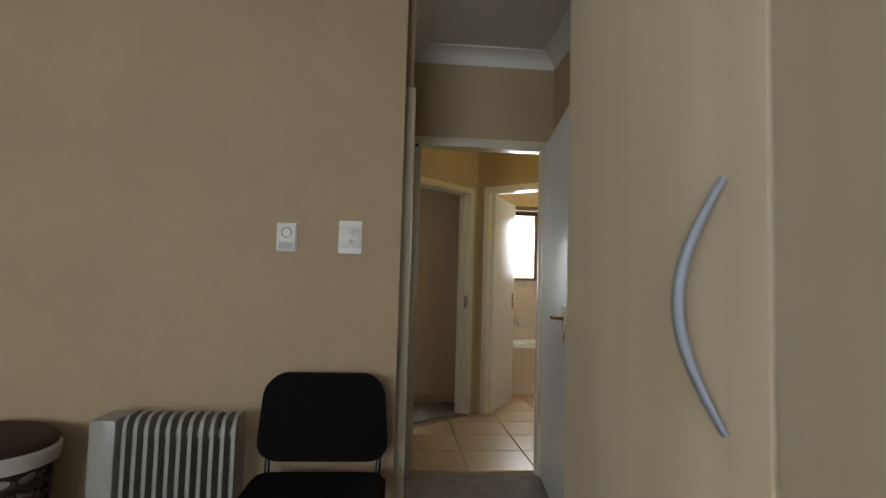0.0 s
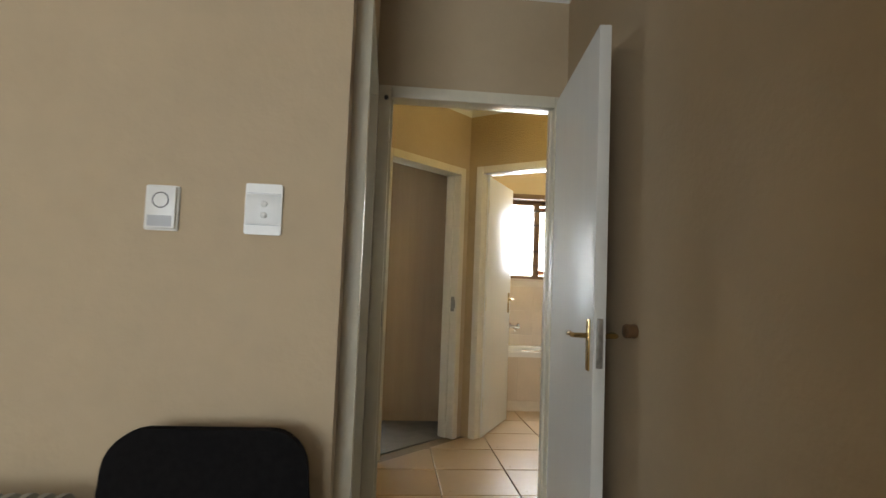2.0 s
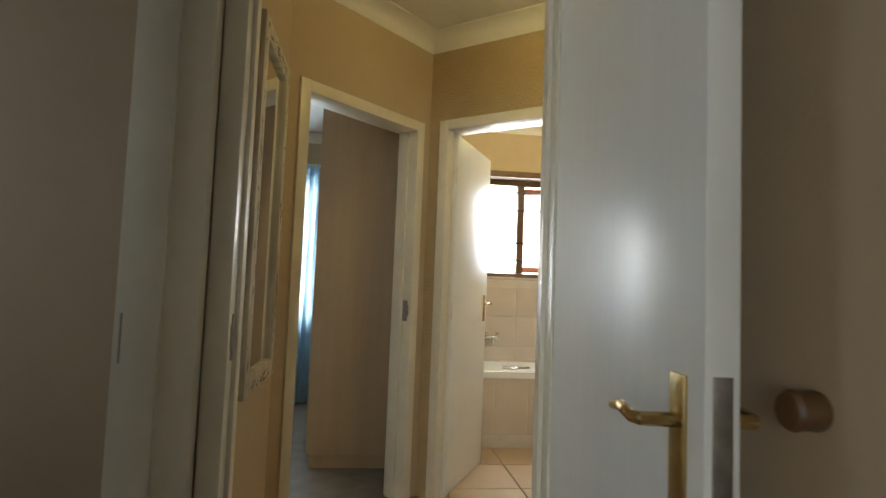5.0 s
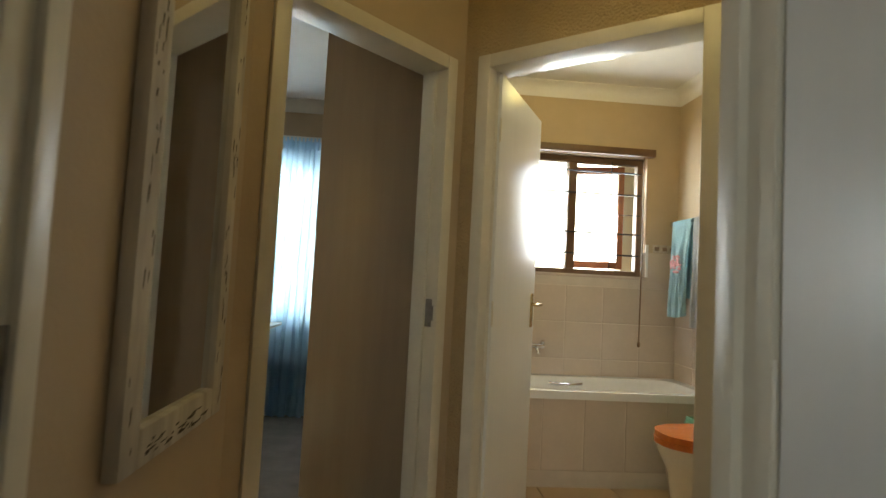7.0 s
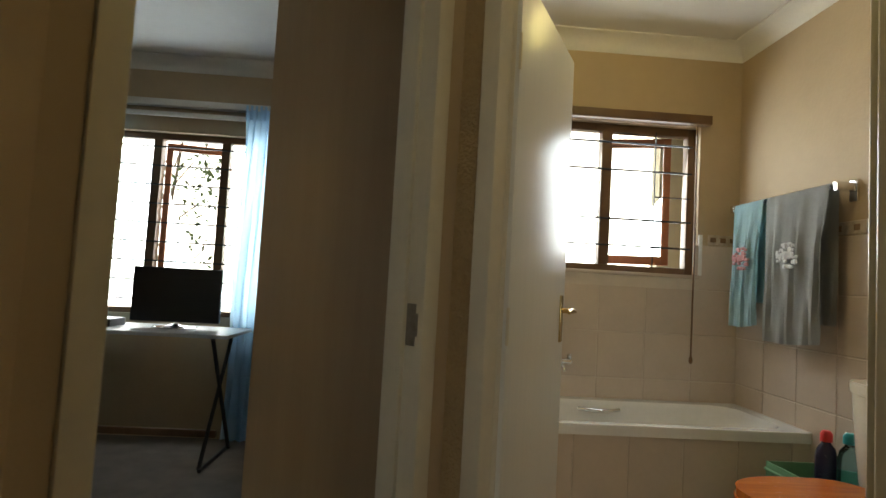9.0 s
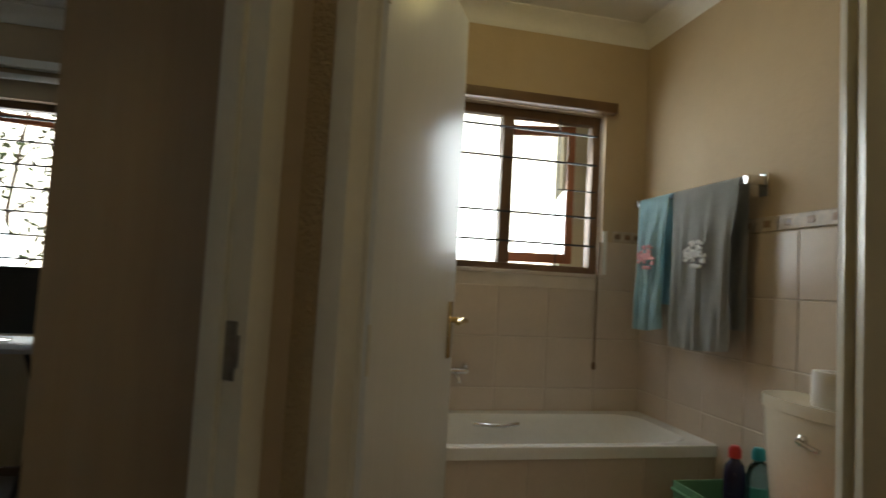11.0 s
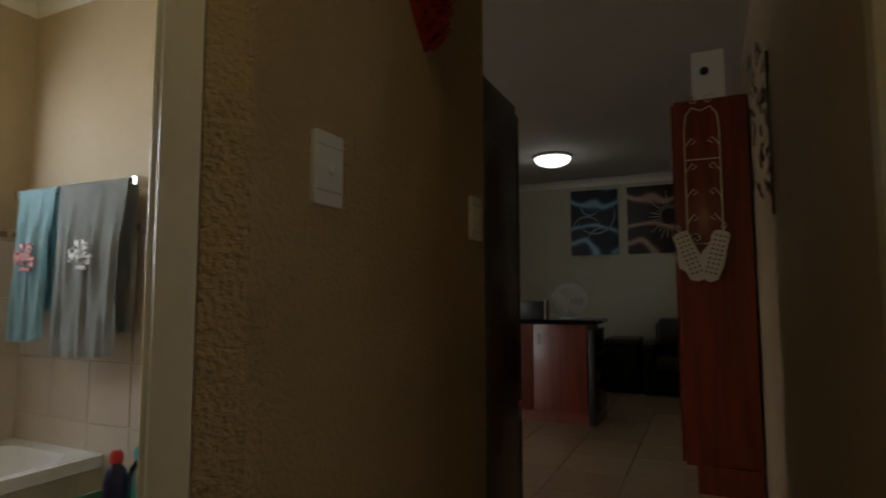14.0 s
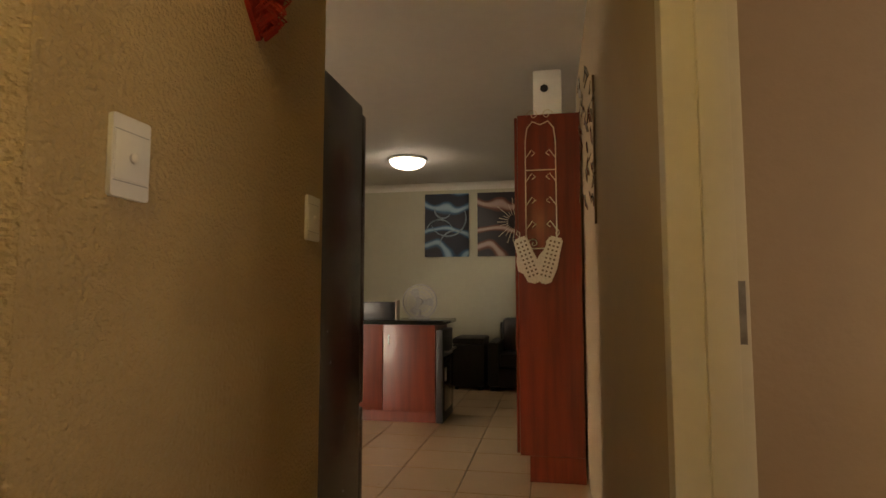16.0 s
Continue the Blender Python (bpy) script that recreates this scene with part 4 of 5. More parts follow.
toilet()
bm = B()
lathe(bm, [(0.021, 0), (0.054, 0), (0.056, 0.006), (0.056, 0.098), (0.054, 0.104), (0.023, 0.104), (0.021, 0.10), (0.021, 0.02)], pose(BE - 0.135, 5.43, 0.8405), sides=28)
tp = solid("toilet_roll", bm, PAPER, "white toilet paper roll standing on the cistern lid", "toilet paper")
bm = B()
lathe(bm, [(0.0205, 0.03), (0.0205, 0.1), (0.0195, 0.1), (0.0195, 0.03)], pose(BE - 0.135, 5.43, 0.8405), sides=20)
part("cardboard_core", bm, DARKWOOD, tp)


def crate():
    t = thing("plastic_basket", 2.213, 5.80, 0.0, "mint green plastic basket with bottles beside the bath", "basket")
    w, d, h = 0.29, 0.30, 0.455
    part("base", one(box, -w / 2, -d / 2, 0.0, w / 2, d / 2, 0.012, bevel=0.004), GREEN, t)
    for nm, b in (("side", (-w / 2, -d / 2, 0.0125, w / 2, -d / 2 + 0.006, h)), ("side", (-w / 2, d / 2 - 0.006, 0.0125, w / 2, d / 2, h)), ("end", (-w / 2, -d / 2 + 0.007, 0.0125, -w / 2 + 0.006, d / 2 - 0.007, h)), ("end", (w / 2 - 0.006, -d / 2 + 0.007, 0.0125, w / 2, d / 2 - 0.007, h))):
        part(nm, one(box, *b, bevel=0.001), GREEN, t)
    for z in (h - 0.03, h - 0.10):
        bm = B()
        pts = [(x, y, z) for x, y in rounded(w + 0.012, d + 0.012, 0.015, 3)]
        tube(bm, pts, 0.006, 6, closed=True)
        part("rim", bm, GREEN, t)
    part("inner_shelf", one(box, -w / 2 + 0.007, -d / 2 + 0.007, 0.335, w / 2 - 0.007, d / 2 - 0.007, 0.345), GREEN, t)
    return t


crate()


def bottle(x, y, z, h, r, body, cap, label, caplabel):
    t = thing("bottle", x, y, z, label, "bottle", group="bottles in the green basket")
    bm = B()
    lathe(bm, [(r * 0.9, 0), (r, 0.01), (r, h * 0.62), (r * 0.85, h * 0.74), (r * 0.42, h * 0.82), (r * 0.42, h * 0.85)], sx=1.0, sy=0.75)
    part("flask", bm, body, t)
    bm = B()
    lathe(bm, [(r * 0.55, h * 0.845), (r * 0.55, h * 0.95), (r * 0.35, h)], sx=1.0, sy=0.9)
    part("cap", bm, cap, t, caplabel)


bottle(2.235, 5.83, 0.3455, 0.27, 0.042, NAVY, REDPL, "dark navy bottle with a red cap", "red cap")
bottle(2.31, 5.80, 0.3455, 0.27, 0.046, clear("aqua_liquid", 0.1, (0.35, 0.62, 0.72)), TEALPL, "clear aqua bottle with a teal cap", "teal cap")


# ---- second bedroom ----
t = thing("built_in_closet", 0, 0, 0, "tall beige closet with a plain end panel and a recessed plinth", "closet")
part("end_panel", one(box, 0.025, 5.63, 0.085, 0.685, 5.649, 2.5, bevel=0.003), CLOSET, t)
part("carcass", one(box, 0.043, 5.6495, 0.085, 0.685, 6.85, 2.5), CLOSET, t)
for y0 in (5.653, 6.253):
    part("closet_door", one(box, 0.025, y0, 0.09, 0.0425, y0 + 0.595, 2.49, bevel=0.002), CLOSET, t)
part("plinth", one(box, 0.043, 5.65, 0.0, 0.685, 6.83, 0.084), CLOSET, t)


def curtain(x0, x1, y, z0, z1):
    t = thing("curtain", x0, y, z0, "light blue sheer curtain gathered beside the bedroom window", "curtain")
    bm = B()
    nu, nv = 60, 10
    g = []
    for i in range(nu + 1):
        u = i / nu
        g.append([bm.verts.new(((x1 - x0) * u + 0.012 * math.sin(u * 70 + v), 0.030 * math.sin(u * 44) * (0.6 + 0.4 * v / nv) + 0.01 * math.sin(u * 17 + v * 0.6), (z1 - z0) * (1 - v / nv))) for v in range(nv + 1)])
    for i in range(nu):
        for v in range(nv):
            bm.faces.new((g[i][v], g[i + 1][v], g[i + 1][v + 1], g[i][v + 1]))
    part("cloth", bm, CURTAIN, t)
    bm = B()
    for i in range(16):
        x = (x1 - x0) * (i + 0.5) / 16
        box(bm, x - 0.005, -0.042, z1 - z0 - 0.075, x + 0.008, -0.030, z1 - z0 + 0.02, bevel=0.002)
    tagged(part("heading_tape", bm, CURTAIN, t, "pleated blue heading tape"), kind="stuff")


curtain(-0.61, -0.12, 7.45, 0.02, 2.20)
curtain(-2.25, -1.42, 7.45, 0.02, 2.20)
bm = B()
box(bm, -2.5, 7.47, 2.20, -0.15, 7.53, 2.245, bevel=0.004)
box(bm, -2.5, 7.49, 2.135, -0.15, 7.52, 2.165, bevel=0.004)
solid("curtain_rail", bm, WHITE, "white double curtain rail over the window", "curtain rail")

t = thing("folding_desk", -0.96, 7.12, 0, "small folding desk with a grey top and black crossed legs", "desk")
part("desktop", one(box, -0.52, -0.25, 0.735, 0.52, 0.25, 0.757, bevel=0.006), GREYPL, t)
for x in (-0.42, 0.42):
    for s in (-1, 1):
        bm = B()
        tube(bm, [(x + 0.012 * s, -0.22 * s, 0.73), (x + 0.012 * s, 0.22 * s, 0.012)], 0.012, 8)
        part("leg", bm, BLACKPL, t)
    bm = B()
    tube(bm, [(x, -0.24, 0.012), (x, 0.24, 0.012)], 0.012, 8)
    part("foot_bar", bm, BLACKPL, t)
part("stretcher", one(box, -0.42, -0.01, 0.13, 0.42, 0.02, 0.17, bevel=0.003), DARKWOOD, t)

t = thing("computer_monitor", -0.84, 7.15, 0.758, "black flat computer monitor on the folding desk", "monitor", rz=4)
part("screen_case", one(box, -0.255, -0.02, 0.035, 0.255, 0.02, 0.36, bevel=0.006), BLACKPL, t)
bm = B()
tube(bm, [(0, 0.02, 0.02), (0, 0.025, 0.14)], 0.018, 10)
part("neck", bm, CHROME, t)
bm = B()
lathe(bm, [(0.13, 0), (0.13, 0.006), (0.05, 0.014), (0.02, 0.022)], sy=0.7)
part("stand", bm, CHROME, t)
t = thing("set_top_box", -1.28, 7.1, 0.758, "flat black electronics box on the desk", "electronics")
part("case", one(box, -0.13, -0.09, 0.0, 0.13, 0.09, 0.045, bevel=0.004), BLACKPL, t)
t = thing("white_box", -1.28, 6.35, 0.0, "white storage box standing on the carpet", "box", rz=12)
part("box_body", one(box, -0.22, -0.28, 0.0, 0.22, 0.28, 0.36, bevel=0.01), WHITE, t)
part("box_lid", one(box, -0.235, -0.295, 0.361, 0.235, 0.295, 0.40, bevel=0.01), WHITE, t)


# ---- kitchen and living room ----
t = thing("fridge", 2.60, 4.60, 0, "tall dark graphite fridge with its side towards the corridor", "fridge")
part("cabinet", one(box, 0.0, 0.0, 0.03, 0.48, 0.62, 1.955, bevel=0.008), FRIDGE, t)
for z0, z1 in ((0.05, 0.72), (0.735, 1.93)):
    d = part("fridge_door", one(box, 0.485, 0.005, z0, 0.545, 0.615, z1, bevel=0.012), FRIDGE, t)
    bm = B()
    zc = z1 - 0.10 if z0 < 0.5 else z0 + 0.25
    tube(bm, [(0.545, 0.05, zc - 0.12), (0.575, 0.05, zc - 0.12), (0.575, 0.05, zc + 0.12), (0.545, 0.05, zc + 0.12)], 0.009, 8)
    h = new("handle", mesh_of("handle", bm, STEEL))
    h.parent = d
for x, y in ((0.06, 0.06), (0.06, 0.56), (0.42, 0.06), (0.42, 0.56)):
    part("foot", one(box, x - 0.02, y - 0.02, 0.0, x + 0.02, y + 0.02, 0.03), BLACKPL, t)

t = thing("tall_cupboard", 4.60, 3.64, 0, "tall cherry-red kitchen cupboard with a recessed plinth", "cupboard")
part("cupboard_body", one(box, 0.0, 0.0, 0.16, 0.56, 0.405, 2.365, bevel=0.003), CHERRY, t)
part("plinth", one(box, 0.0, 0.0, 0.0, 0.53, 0.345, 0.159), CHERRY, t)
part("cupboard_door", one(box, 0.02, 0.408, 0.17, 0.55, 0.427, 2.355, bevel=0.003), CHERRY, t)

t = thing("wire_scroll_hanger", 4.588, 3.895, 1.62, "pale wire scroll hanger on the cupboard's end", "wire hanger", rz=-90)
bm = B()
for s in (-1, 1):
    tube(bm, [(s * 0.085, 0, -0.13), (s * 0.085, 0, 0.50), (s * 0.075, 0, 0.58), (s * 0.045, 0, 0.62), (0, 0, 0.60)], 0.004, 6)
    for k in range(4):
        z = -0.02 + 0.14 * k
        tube(bm, [(s * 0.085, 0, z), (s * 0.05, 0, z + 0.05), (s * 0.03, 0, z + 0.03), (s * 0.05, 0, z + 0.015)], 0.003, 5)
tube(bm, [(-0.085, 0, 0.33), (0.085, 0, 0.33)], 0.004, 6)
tube(bm, [(-0.085, 0, -0.13), (0.085, 0, -0.13)], 0.004, 6)
for s in (-1, 1):
    tube(bm, [(s * (0.045 + 0.03 * (1 - k / 12) * math.cos(k * 0.7)), 0, -0.10 + 0.03 * (1 - k / 12) * math.sin(k * 0.7)) for k in range(12)], 0.003, 5)
    tube(bm, [(s * (0.04 + 0.035 * (1 - k / 12) * math.cos(k * 0.7)), 0, 0.66 + 0.035 * (1 - k / 12) * math.sin(k * 0.7)) for k in range(12)], 0.003, 5)
part("wire", bm, CROCHET, t, at=Matrix.Diagonal((1.15, 1, 1.12, 1)))

for k, (yy, tilt) in enumerate(((4.035, -20), (3.80, 16))):
    t = thing("oven_mitt", 4.575, yy, 1.545, "cream crocheted oven mitt hung from the wire hanger", "oven mitt", group="crocheted mitts")
    t.matrix_world = pose(4.575, yy, 1.545, tilt, 0, 0)
    bm = B()
    prof = [(-0.045, 0.0), (0.045, 0.0), (0.055, -0.10), (0.075, -0.14), (0.085, -0.20), (0.06, -0.23), (0.05, -0.29), (0.0, -0.32), (-0.045, -0.29), (-0.058, -0.20), (-0.05, -0.10)]
    extrude(bm, prof, -0.014, 0.014, pose(0, 0, 0, 90, 0, 90))
    bmesh.ops.bevel(bm, geom=[e for e in bm.edges if e.calc_face_angle(0) > 1.0], offset=0.010, segments=2, affect="EDGES")
    part("mitt_body", bm, CROCHET, t)
    bm = B()
    for r in range(9):
        for c in range(3):
            box(bm, -0.0165, -0.03 + 0.026 * c, -0.04 - 0.028 * r, -0.0145, -0.018 + 0.026 * c, -0.028 - 0.028 * r)
    part("stitch_holes", bm, DARKWOOD, t, "open stitches")
    bm = B()
    tube(bm, [(0, 0, 0), (0.004, 0.012, 0.03), (0.004, 0.0, 0.05), (0.004, -0.012, 0.03), (0, 0, 0)], 0.003, 5)
    part("loop", bm, CROCHET, t)

t = thing("alarm_siren_box", 4.72, 3.845, 2.3655, "small white alarm box on top of the cupboard", "alarm box")
part("box_case", one(box, -0.05, -0.095, 0.0, 0.05, 0.095, 0.33, bevel=0.01), WHITE, t)
bm = B()
lathe(bm, [(0.026, 0), (0.026, 0.004), (0.018, 0.006)], pose(-0.051, 0.02, 0.2, 0, -90))
part("speaker", bm, BLACKPL, t)

t = thing("kitchen_counter", 6.08, 4.90, 0, "cherry-red kitchen counter with small silver handles", "counter")
part("counter_body", one(box, 0.02, 0.0, 0.10, 0.62, 1.5, 0.90, bevel=0.003), CHERRY, t)
part("plinth", one(box, 0.03, 0.0, 0.0, 0.60, 1.5, 0.099), CHERRY, t)
for k in range(3):
    d = part("counter_door", one(box, 0.0, 0.002 + 0.5 * k, 0.11, 0.019, 0.498 + 0.5 * k, 0.895, bevel=0.002), CHERRY, t)
    bm = B()
    y = 0.44 + 0.5 * k
    tube(bm, [(0.0, y, 0.80), (-0.02, y, 0.80), (-0.02, y, 0.72), (0.0, y, 0.72)], 0.005, 6)
    h = new("handle", mesh_of("handle", bm, STEEL))
    h.parent = d
solid("worktop", one(box, 6.04, 4.81, 0.9005, 6.74, 6.44, 0.94, bevel=0.006), GRANITE, "polished black granite worktop on the counter", "worktop")
t = thing("oven", 6.34, 4.88, 0.10, "black oven front with a pale label strip beside the counter", "oven", rz=0)
part("oven_front", one(box, -0.24, -0.05, -0.10, 0.30, 0.015, 0.75, bevel=0.006), BLACKPL, t)
part("oven_door", one(box, -0.22, -0.062, 0.0, 0.28, -0.051, 0.5, bevel=0.006), GRANITE, t)
part("label_strip", one(box, -0.21, -0.066, 0.28, -0.13, -0.0622, 0.40), WHITE, t, "pale printed strip")
bm = B()
tube(bm, [(-0.20, -0.06, 0.55), (-0.20, -0.09, 0.55), (0.26, -0.09, 0.55), (0.26, -0.06, 0.55)], 0.008, 8)
part("oven_handle", bm, STEEL, t)

t = thing("knife_block", 6.25, 5.34, 0.9405, "dark box and pale card standing on the worktop", "box")
part("block", one(box, -0.08, -0.02, 0.0, 0.10, 0.32, 0.17, bevel=0.01), BLACKPL, t)
part("card", one(box, -0.09, -0.05, 0.0, 0.03, -0.035, 0.185, bevel=0.002), CROCHET, t, "pale card")

t = thing("desk_fan", 6.40, 5.12, 0.9405, "small desk fan with a pale wire cage on the worktop", "fan", rz=-90)
bm = B()
lathe(bm, [(0.10, 0), (0.10, 0.012), (0.05, 0.025), (0.015, 0.04), (0.015, 0.10)])
part("stand", bm, GREYPL, t)
bm = B()
for r in (0.06, 0.10, 0.14, 0.17):
    for dy in (-0.05, 0.05):
        tube(bm, [(r * math.cos(a * math.pi / 14), dy * (1 - (r / 0.19) ** 2), 0.17 + r * math.sin(a * math.pi / 14)) for a in range(28)], 0.003 if r < 0.17 else 0.006, 5, closed=True)
for a in range(24):
    c, s = math.cos(a * math.pi / 12), math.sin(a * math.pi / 12)
    tube(bm, [(0.03 * c, -0.052, 0.17 + 0.03 * s), (0.17 * c, -0.010, 0.17 + 0.17 * s)], 0.002, 4)
part("cage", bm, FANCAGE, t)
for k in range(3):
    bm = B()
    a = k * 2.094
    extrude(bm, [(0.02, -0.015), (0.12, -0.05), (0.14, 0.0), (0.12, 0.04), (0.02, 0.015)], -0.002, 0.002, pose(0, 0, 0.17, 90, 0, 0) @ pose(0, 0, 0, 0, 0, math.degrees(a)) @ pose(0, 0, 0, 18))
    part("blade", bm, GREYPL, t)
bm = B()
lathe(bm, [(0.03, -0.04), (0.035, 0), (0.03, 0.04)], pose(0, 0, 0.17, 90))
part("hub", bm, GREYPL, t)


def armchair(x, y, w, label):
    t = thing("sofa", x, y, 0, label, "sofa")
    part("base", one(box, 0.02, 0.12, 0.05, 0.85, w - 0.12, 0.28, bevel=0.02), LEATHER, t)
    part("seat_cushion", one(box, -0.01, 0.15, 0.285, 0.60, w - 0.15, 0.46, bevel=0.05), LEATHER, t)
    part("back_cushion", one(box, 0.48, 0.15, 0.465, 0.74, w - 0.15, 0.88, bevel=0.06), LEATHER, t)
    part("backrest", one(box, 0.70, 0.10, 0.05, 0.86, w - 0.10, 0.82, bevel=0.04), LEATHER, t)
    for a, b in ((0.0, 0.145), (w - 0.145, w)):
        part("armrest", one(box, 0.0, a, 0.05, 0.84, b, 0.60, bevel=0.05), LEATHER, t)
    for fx in (0.06, 0.78):
        for fy in (0.06, w - 0.06):
            part("foot", one(box, fx - 0.025, fy - 0.025, 0.0, fx + 0.025, fy + 0.025, 0.05), BLACKPL, t)


armchair(7.93, 2.90, 1.72, "black leather sofa against the living room wall")
t = thing("ottoman", 7.99, 4.66, 0, "low black leather ottoman box beside the sofa", "ottoman")
part("body", one(box, 0, 0, 0.04, 0.7, 0.42, 0.56, bevel=0.03), LEATHER, t)
part("cushion", one(box, 0.01, 0.01, 0.561, 0.69, 0.41, 0.64, bevel=0.03), LEATHER, t)
for fx in (0.06, 0.64):
    for fy in (0.06, 0.36):
        part("foot", one(box, fx - 0.02, fy - 0.02, 0.0, fx + 0.02, fy + 0.02, 0.04), BLACKPL, t)

canvas_one = None
for yy, w, mat, label in ((5.277, 0.633, CANVASBLUE, "dark canvas with blue and white painted swirls"), (4.52, 0.633, CANVASRED, "dark canvas with a red-brown painted burst")):
    t = thing("canvas_painting", 8.8, yy, 2.169, label, "painting", rz=-90)
    canvas_one = t if mat is CANVASBLUE else canvas_one
    part("canvas", one(box, -w / 2, -0.035, -0.45, w / 2, -0.001, 0.45, bevel=0.003), mat, t)
arcs = canvas_one
bm = B()
for cy, cz, r, a0, a1 in ((0.02, 0.10, 0.26, 200, 400), (-0.10, -0.12, 0.20, 20, 190), (0.12, -0.30, 0.22, 60, 180), (-0.05, 0.22, 0.12, 150, 330)):
    tube(bm, [(cy + r * math.cos(radians(a0 + (a1 - a0) * k / 16)), -0.036, cz + r * math.sin(radians(a0 + (a1 - a0) * k / 16))) for k in range(17)], 0.010, 5, taper=lambda q: 0.25 + 1.1 * math.sin(math.pi * q))
bmesh.ops.bisect_plane(bm, geom=bm.verts[:] + bm.edges[:] + bm.faces[:], plane_co=(0.29, 0, 0), plane_no=(1, 0, 0), clear_outer=True)
bmesh.ops.bisect_plane(bm, geom=bm.verts[:] + bm.edges[:] + bm.faces[:], plane_co=(-0.29, 0, 0), plane_no=(-1, 0, 0), clear_outer=True)
part("painted_swirls", bm, SWIRL, arcs, "pale blue painted swirls")
random.seed(9)
bm = B()
for k in range(26):
    a = k * 2 * math.pi / 26
    r0, r1 = 0.10, random.uniform(0.16, 0.36)
    tube(bm, [(8.762, 4.307 + r0 * math.cos(a), 2.196 + r0 * math.sin(a)), (8.762, 4.307 + r1 * math.cos(a), 2.196 + r1 * math.sin(a))], 0.004, 4)
o = new("painted_rays", mesh_of("painted_rays", bm, CROCHET))
o.parent = t
o.matrix_parent_inverse = t.matrix_world.inverted()


# ---- tiles ----
def tile_mesh(w, d, h, gap, mat, name):
    bm = B()
    a, b = w / 2 - gap / 2, d / 2 - gap / 2
    e = 0.003
    lo = [bm.verts.new((x, y, 0)) for x, y in ((-a, -b), (a, -b), (a, b), (-a, b))]
    mi = [bm.verts.new((x, y, h - e * 0.6)) for x, y in ((-a, -b), (a, -b), (a, b), (-a, b))]
    hi = [bm.verts.new((x, y, h)) for x, y in ((-a + e, -b + e), (a - e, -b + e), (a - e, b - e), (-a + e, b - e))]
    for p, q in ((lo, mi), (mi, hi)):
        for k in range(4):
            bm.faces.new((p[k], p[(k + 1) % 4], q[(k + 1) % 4], q[k]))
    bm.faces.new(hi)
    return mesh_of(name, bm, mat, smooth=False)


PITCH = 0.435
floor_tiles = thing("floor_tiles", 0, 0, 0, "beige square ceramic floor tiles with grey joints", "floor", kind="structure")
full = tile_mesh(PITCH, PITCH, 0.012, 0.008, TILE, "tile")


def in_tiles(x, y):
    if y < Y_A0 + 0.05 and x < 2.6:
        return 1.05 < x < 2.6 and y > 1.4
    if x < -0.1 or x > 8.75 or y > 7.9:
        return False
    if y - 4.51 > (x + 0.025) + 0.16 and x < 0.72:
        return False
    return not (x < 2.5 and y > 6.4)


count = 0
for i in range(-1, 20):
    for j in range(-6, 10):
        x, y = 0.41 + PITCH * (i + 0.5), 3.98 + PITCH * (j + 0.5)
        if not in_tiles(x, y) or (x < 1.05 and y < 3.4) or (x > 2.7 and (y < 2.0 or y > 6.6)) or count > 290:
            continue
        if y + PITCH / 2 > 4.51 + x - PITCH / 2 + 0.05 and x < 0.75 and y > 4.2:
            # cut along the slanting threshold
            bm = B()
            a = PITCH / 2 - 0.004
            extrude(bm, [(-a, -a), (a, -a), (a, a), (-a, a)], 0, 0.012)
            bmesh.ops.bisect_plane(bm, geom=bm.verts[:] + bm.edges[:] + bm.faces[:], plane_co=(0.035 - x, 4.51 - y, 0), plane_no=(-1, 1, 0), clear_outer=True)
            if not bm.faces:
                bm.free()
                continue
            bmesh.ops.holes_fill(bm, edges=[e for e in bm.edges if e.is_boundary])
            me = mesh_of("tile", bm, TILE, smooth=False)
        else:
            me = full
        ob = new("tile", me)
        ob.parent = floor_tiles
        ob.matrix_basis = Matrix.Translation((x, y, -0.0115))
        count += 1

# wall tiles in the bathroom: north wall up to the border, east wall, and the bath's front
TW, TH, TT = 0.25, 0.25, 0.007


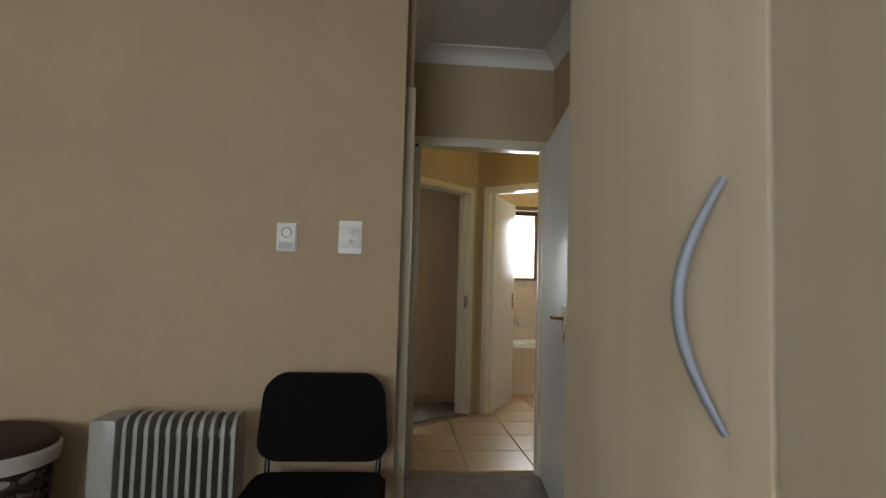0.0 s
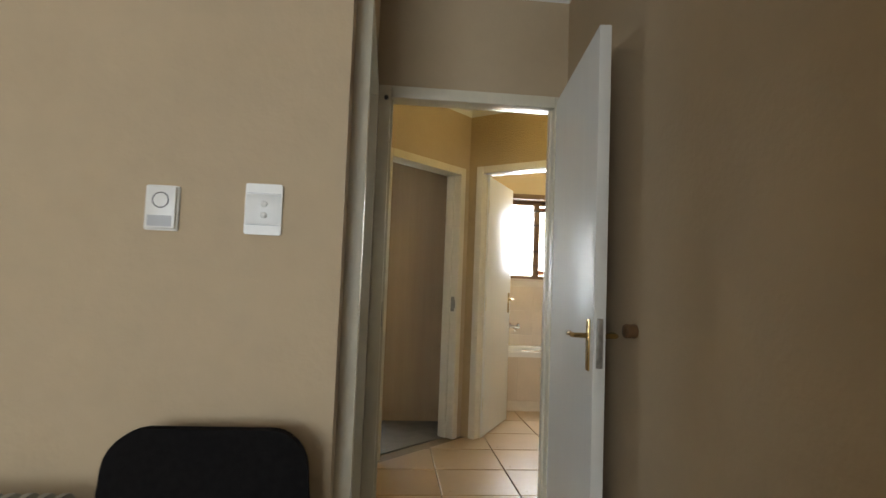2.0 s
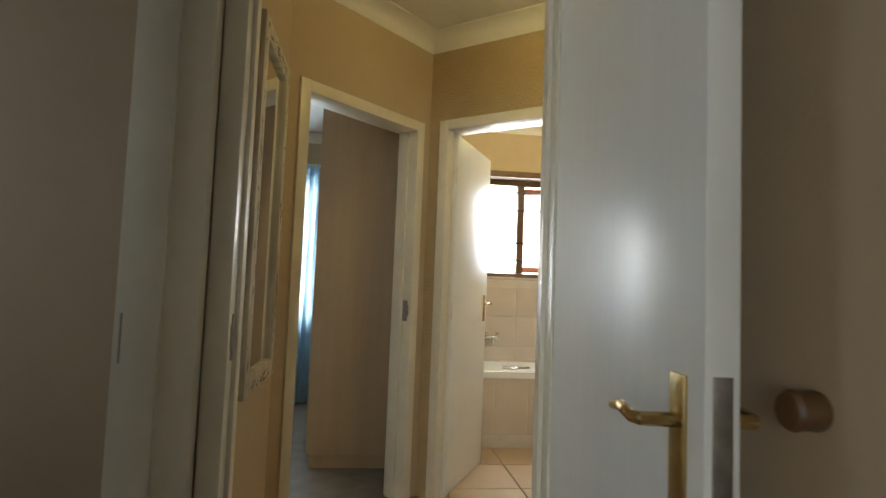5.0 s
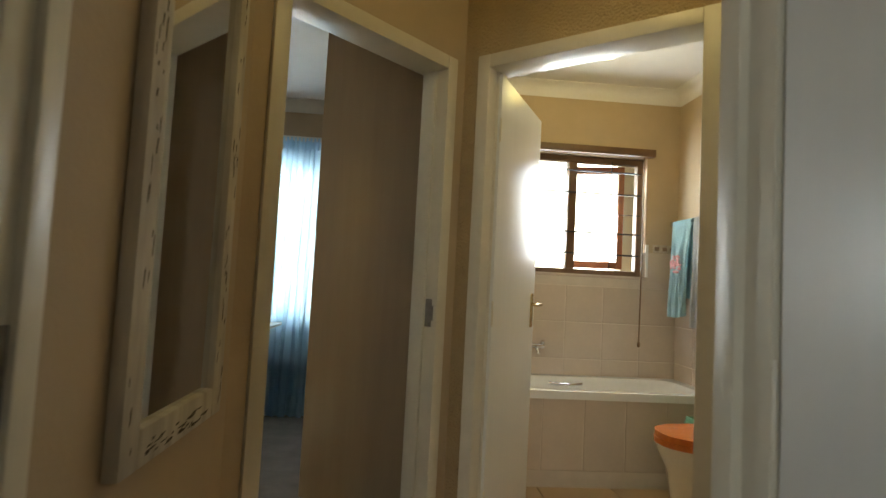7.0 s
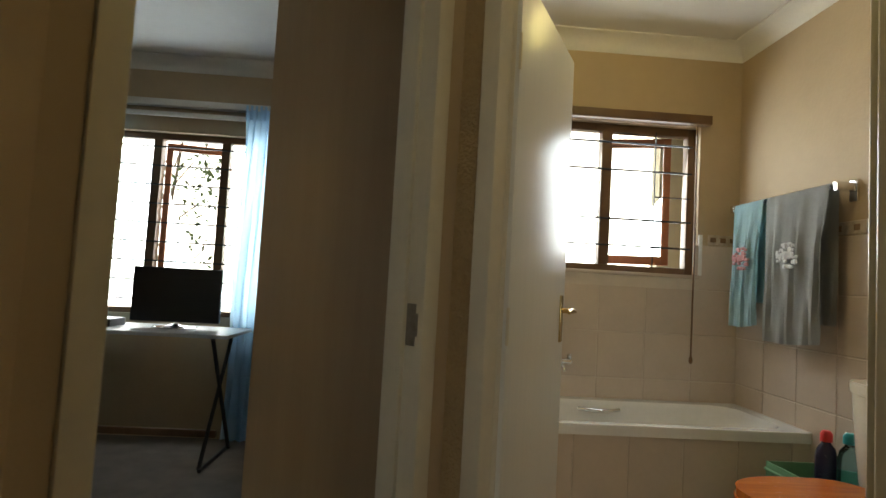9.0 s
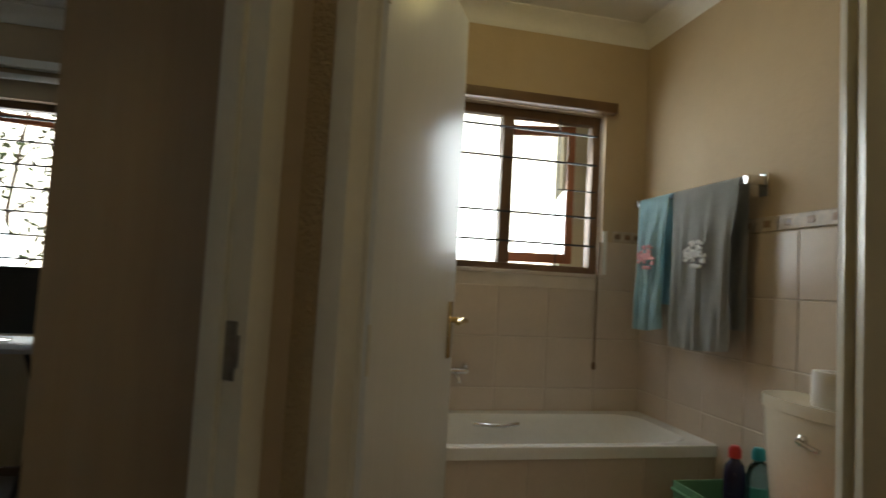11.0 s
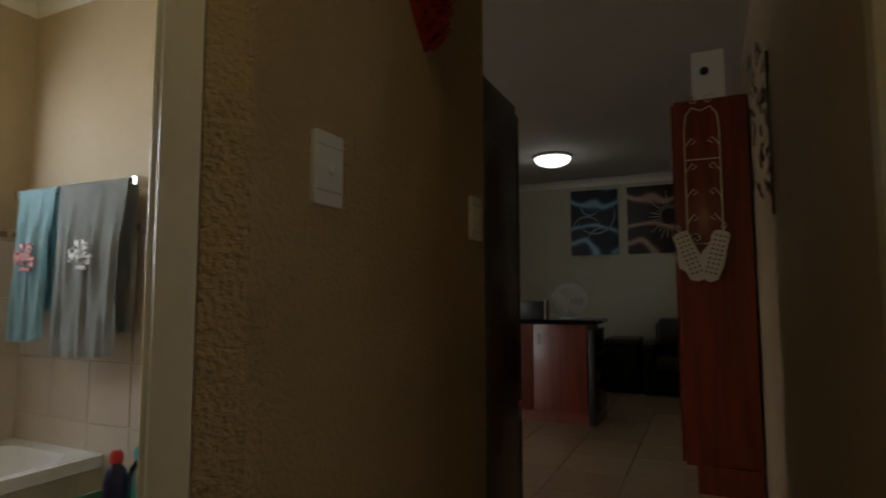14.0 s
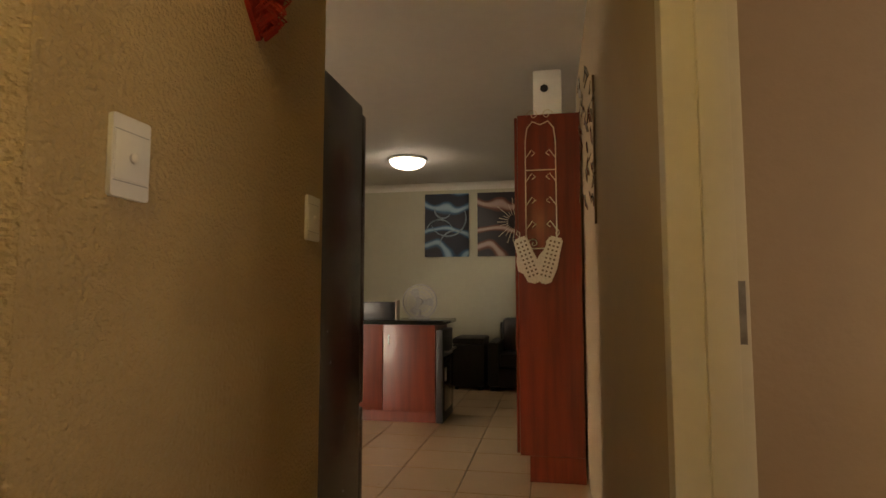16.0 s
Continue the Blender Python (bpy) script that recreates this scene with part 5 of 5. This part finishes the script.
def wall_tiles(name, m, length, height, holes, label, tw=TW, th=TH, z0=0.0):
    root = new(name)
    root.matrix_world = m
    tagged(root, label, "wall tiles", kind="structure")
    part("grout_bed", one(grout, length, height, holes), WALLGROUT, root)
    std = tile_mesh(tw, th, TT, 0.0035, WALLTILE, "wall_tile")
    x = 0.0
    while x < length - 0.02:
        w = min(tw, length - x)
        z = z0
        while z < height - 0.02:
            lo = max(z, 0.0)
            h = min(z + th, height) - lo
            if h < 0.02:
                z += th
                continue
            c = (x + w / 2, lo + h / 2)
            if not any(a < c[0] < b and p < c[1] < q for a, b, p, q in holes):
                me = std if abs(w - tw) < 1e-4 and abs(h - th) < 1e-4 else tile_mesh(w, h, TT, 0.0035, WALLTILE, "wall_tile")
                ob = new("wall_tile", me)
                ob.parent = root
                ob.matrix_basis = pose(x + w / 2, -0.001, lo + h / 2, 90)
            z += th
        x += tw
    return root


def grout(bm, length, height, holes):
    if not holes:
        box(bm, 0, -0.0045, 0, length, -0.0005, height)
        return
    a, b, p, q = holes[0]
    box(bm, 0, -0.0045, 0, length, -0.0005, p)
    if a > 0:
        box(bm, 0, -0.0045, p, a, -0.0005, height)
    if b < length:
        box(bm, b, -0.0045, p, length, -0.0005, height)


TILED = 1.405
wall_tiles("wall_tiles_north", pose(BW, BN, 0), BE - BW, TILED, [(1.065 - BW, 2.16 - BW, 1.222, 3)], "cream wall tiles behind the bath", 0.262, 0.25, -0.095)
wall_tiles("wall_tiles_east", pose(BE, BN - 0.008, 0, 0, 0, -90), BN - 4.70, TILED, [], "cream wall tiles beside the bath and toilet", 0.25, 0.25, -0.095)
wall_tiles("bath_panel_tiles", pose(BW + 0.006, 6.10, 0), BE - BW - 0.012, 0.512, [], "cream tiles on the bath's front", 0.245, 0.42, 0.092)


def border(name, m, length, step=0.30):
    root = new(name)
    root.matrix_world = m
    tagged(root, "narrow patterned border tiles above the cream tiles", "border tiles", kind="structure")
    base = tile_mesh(step, 0.06, 0.008, 0.003, BORDER, "border_tile")
    bm = B()
    for k in range(3):
        q = step / 3 * (k - 1)
        box(bm, q - 0.016, -0.013, 0.008, q + 0.016, 0.013, 0.0095)
    motif = mesh_of("motif", bm, BORDERDARK, smooth=False)
    x = step / 2
    while x < length:
        o = new("border_tile", base)
        o.parent = root
        o.matrix_basis = pose(x, -0.001, TILED + 0.032, 90)
        q = new("motif", motif)
        q.parent = o
        x += step


border("border_north", pose(BE - 0.178, BN, 0), 0.1, 0.168)
border("border_east", pose(BE, BN - 0.01, 0, 0, 0, -90), BN - 4.72)
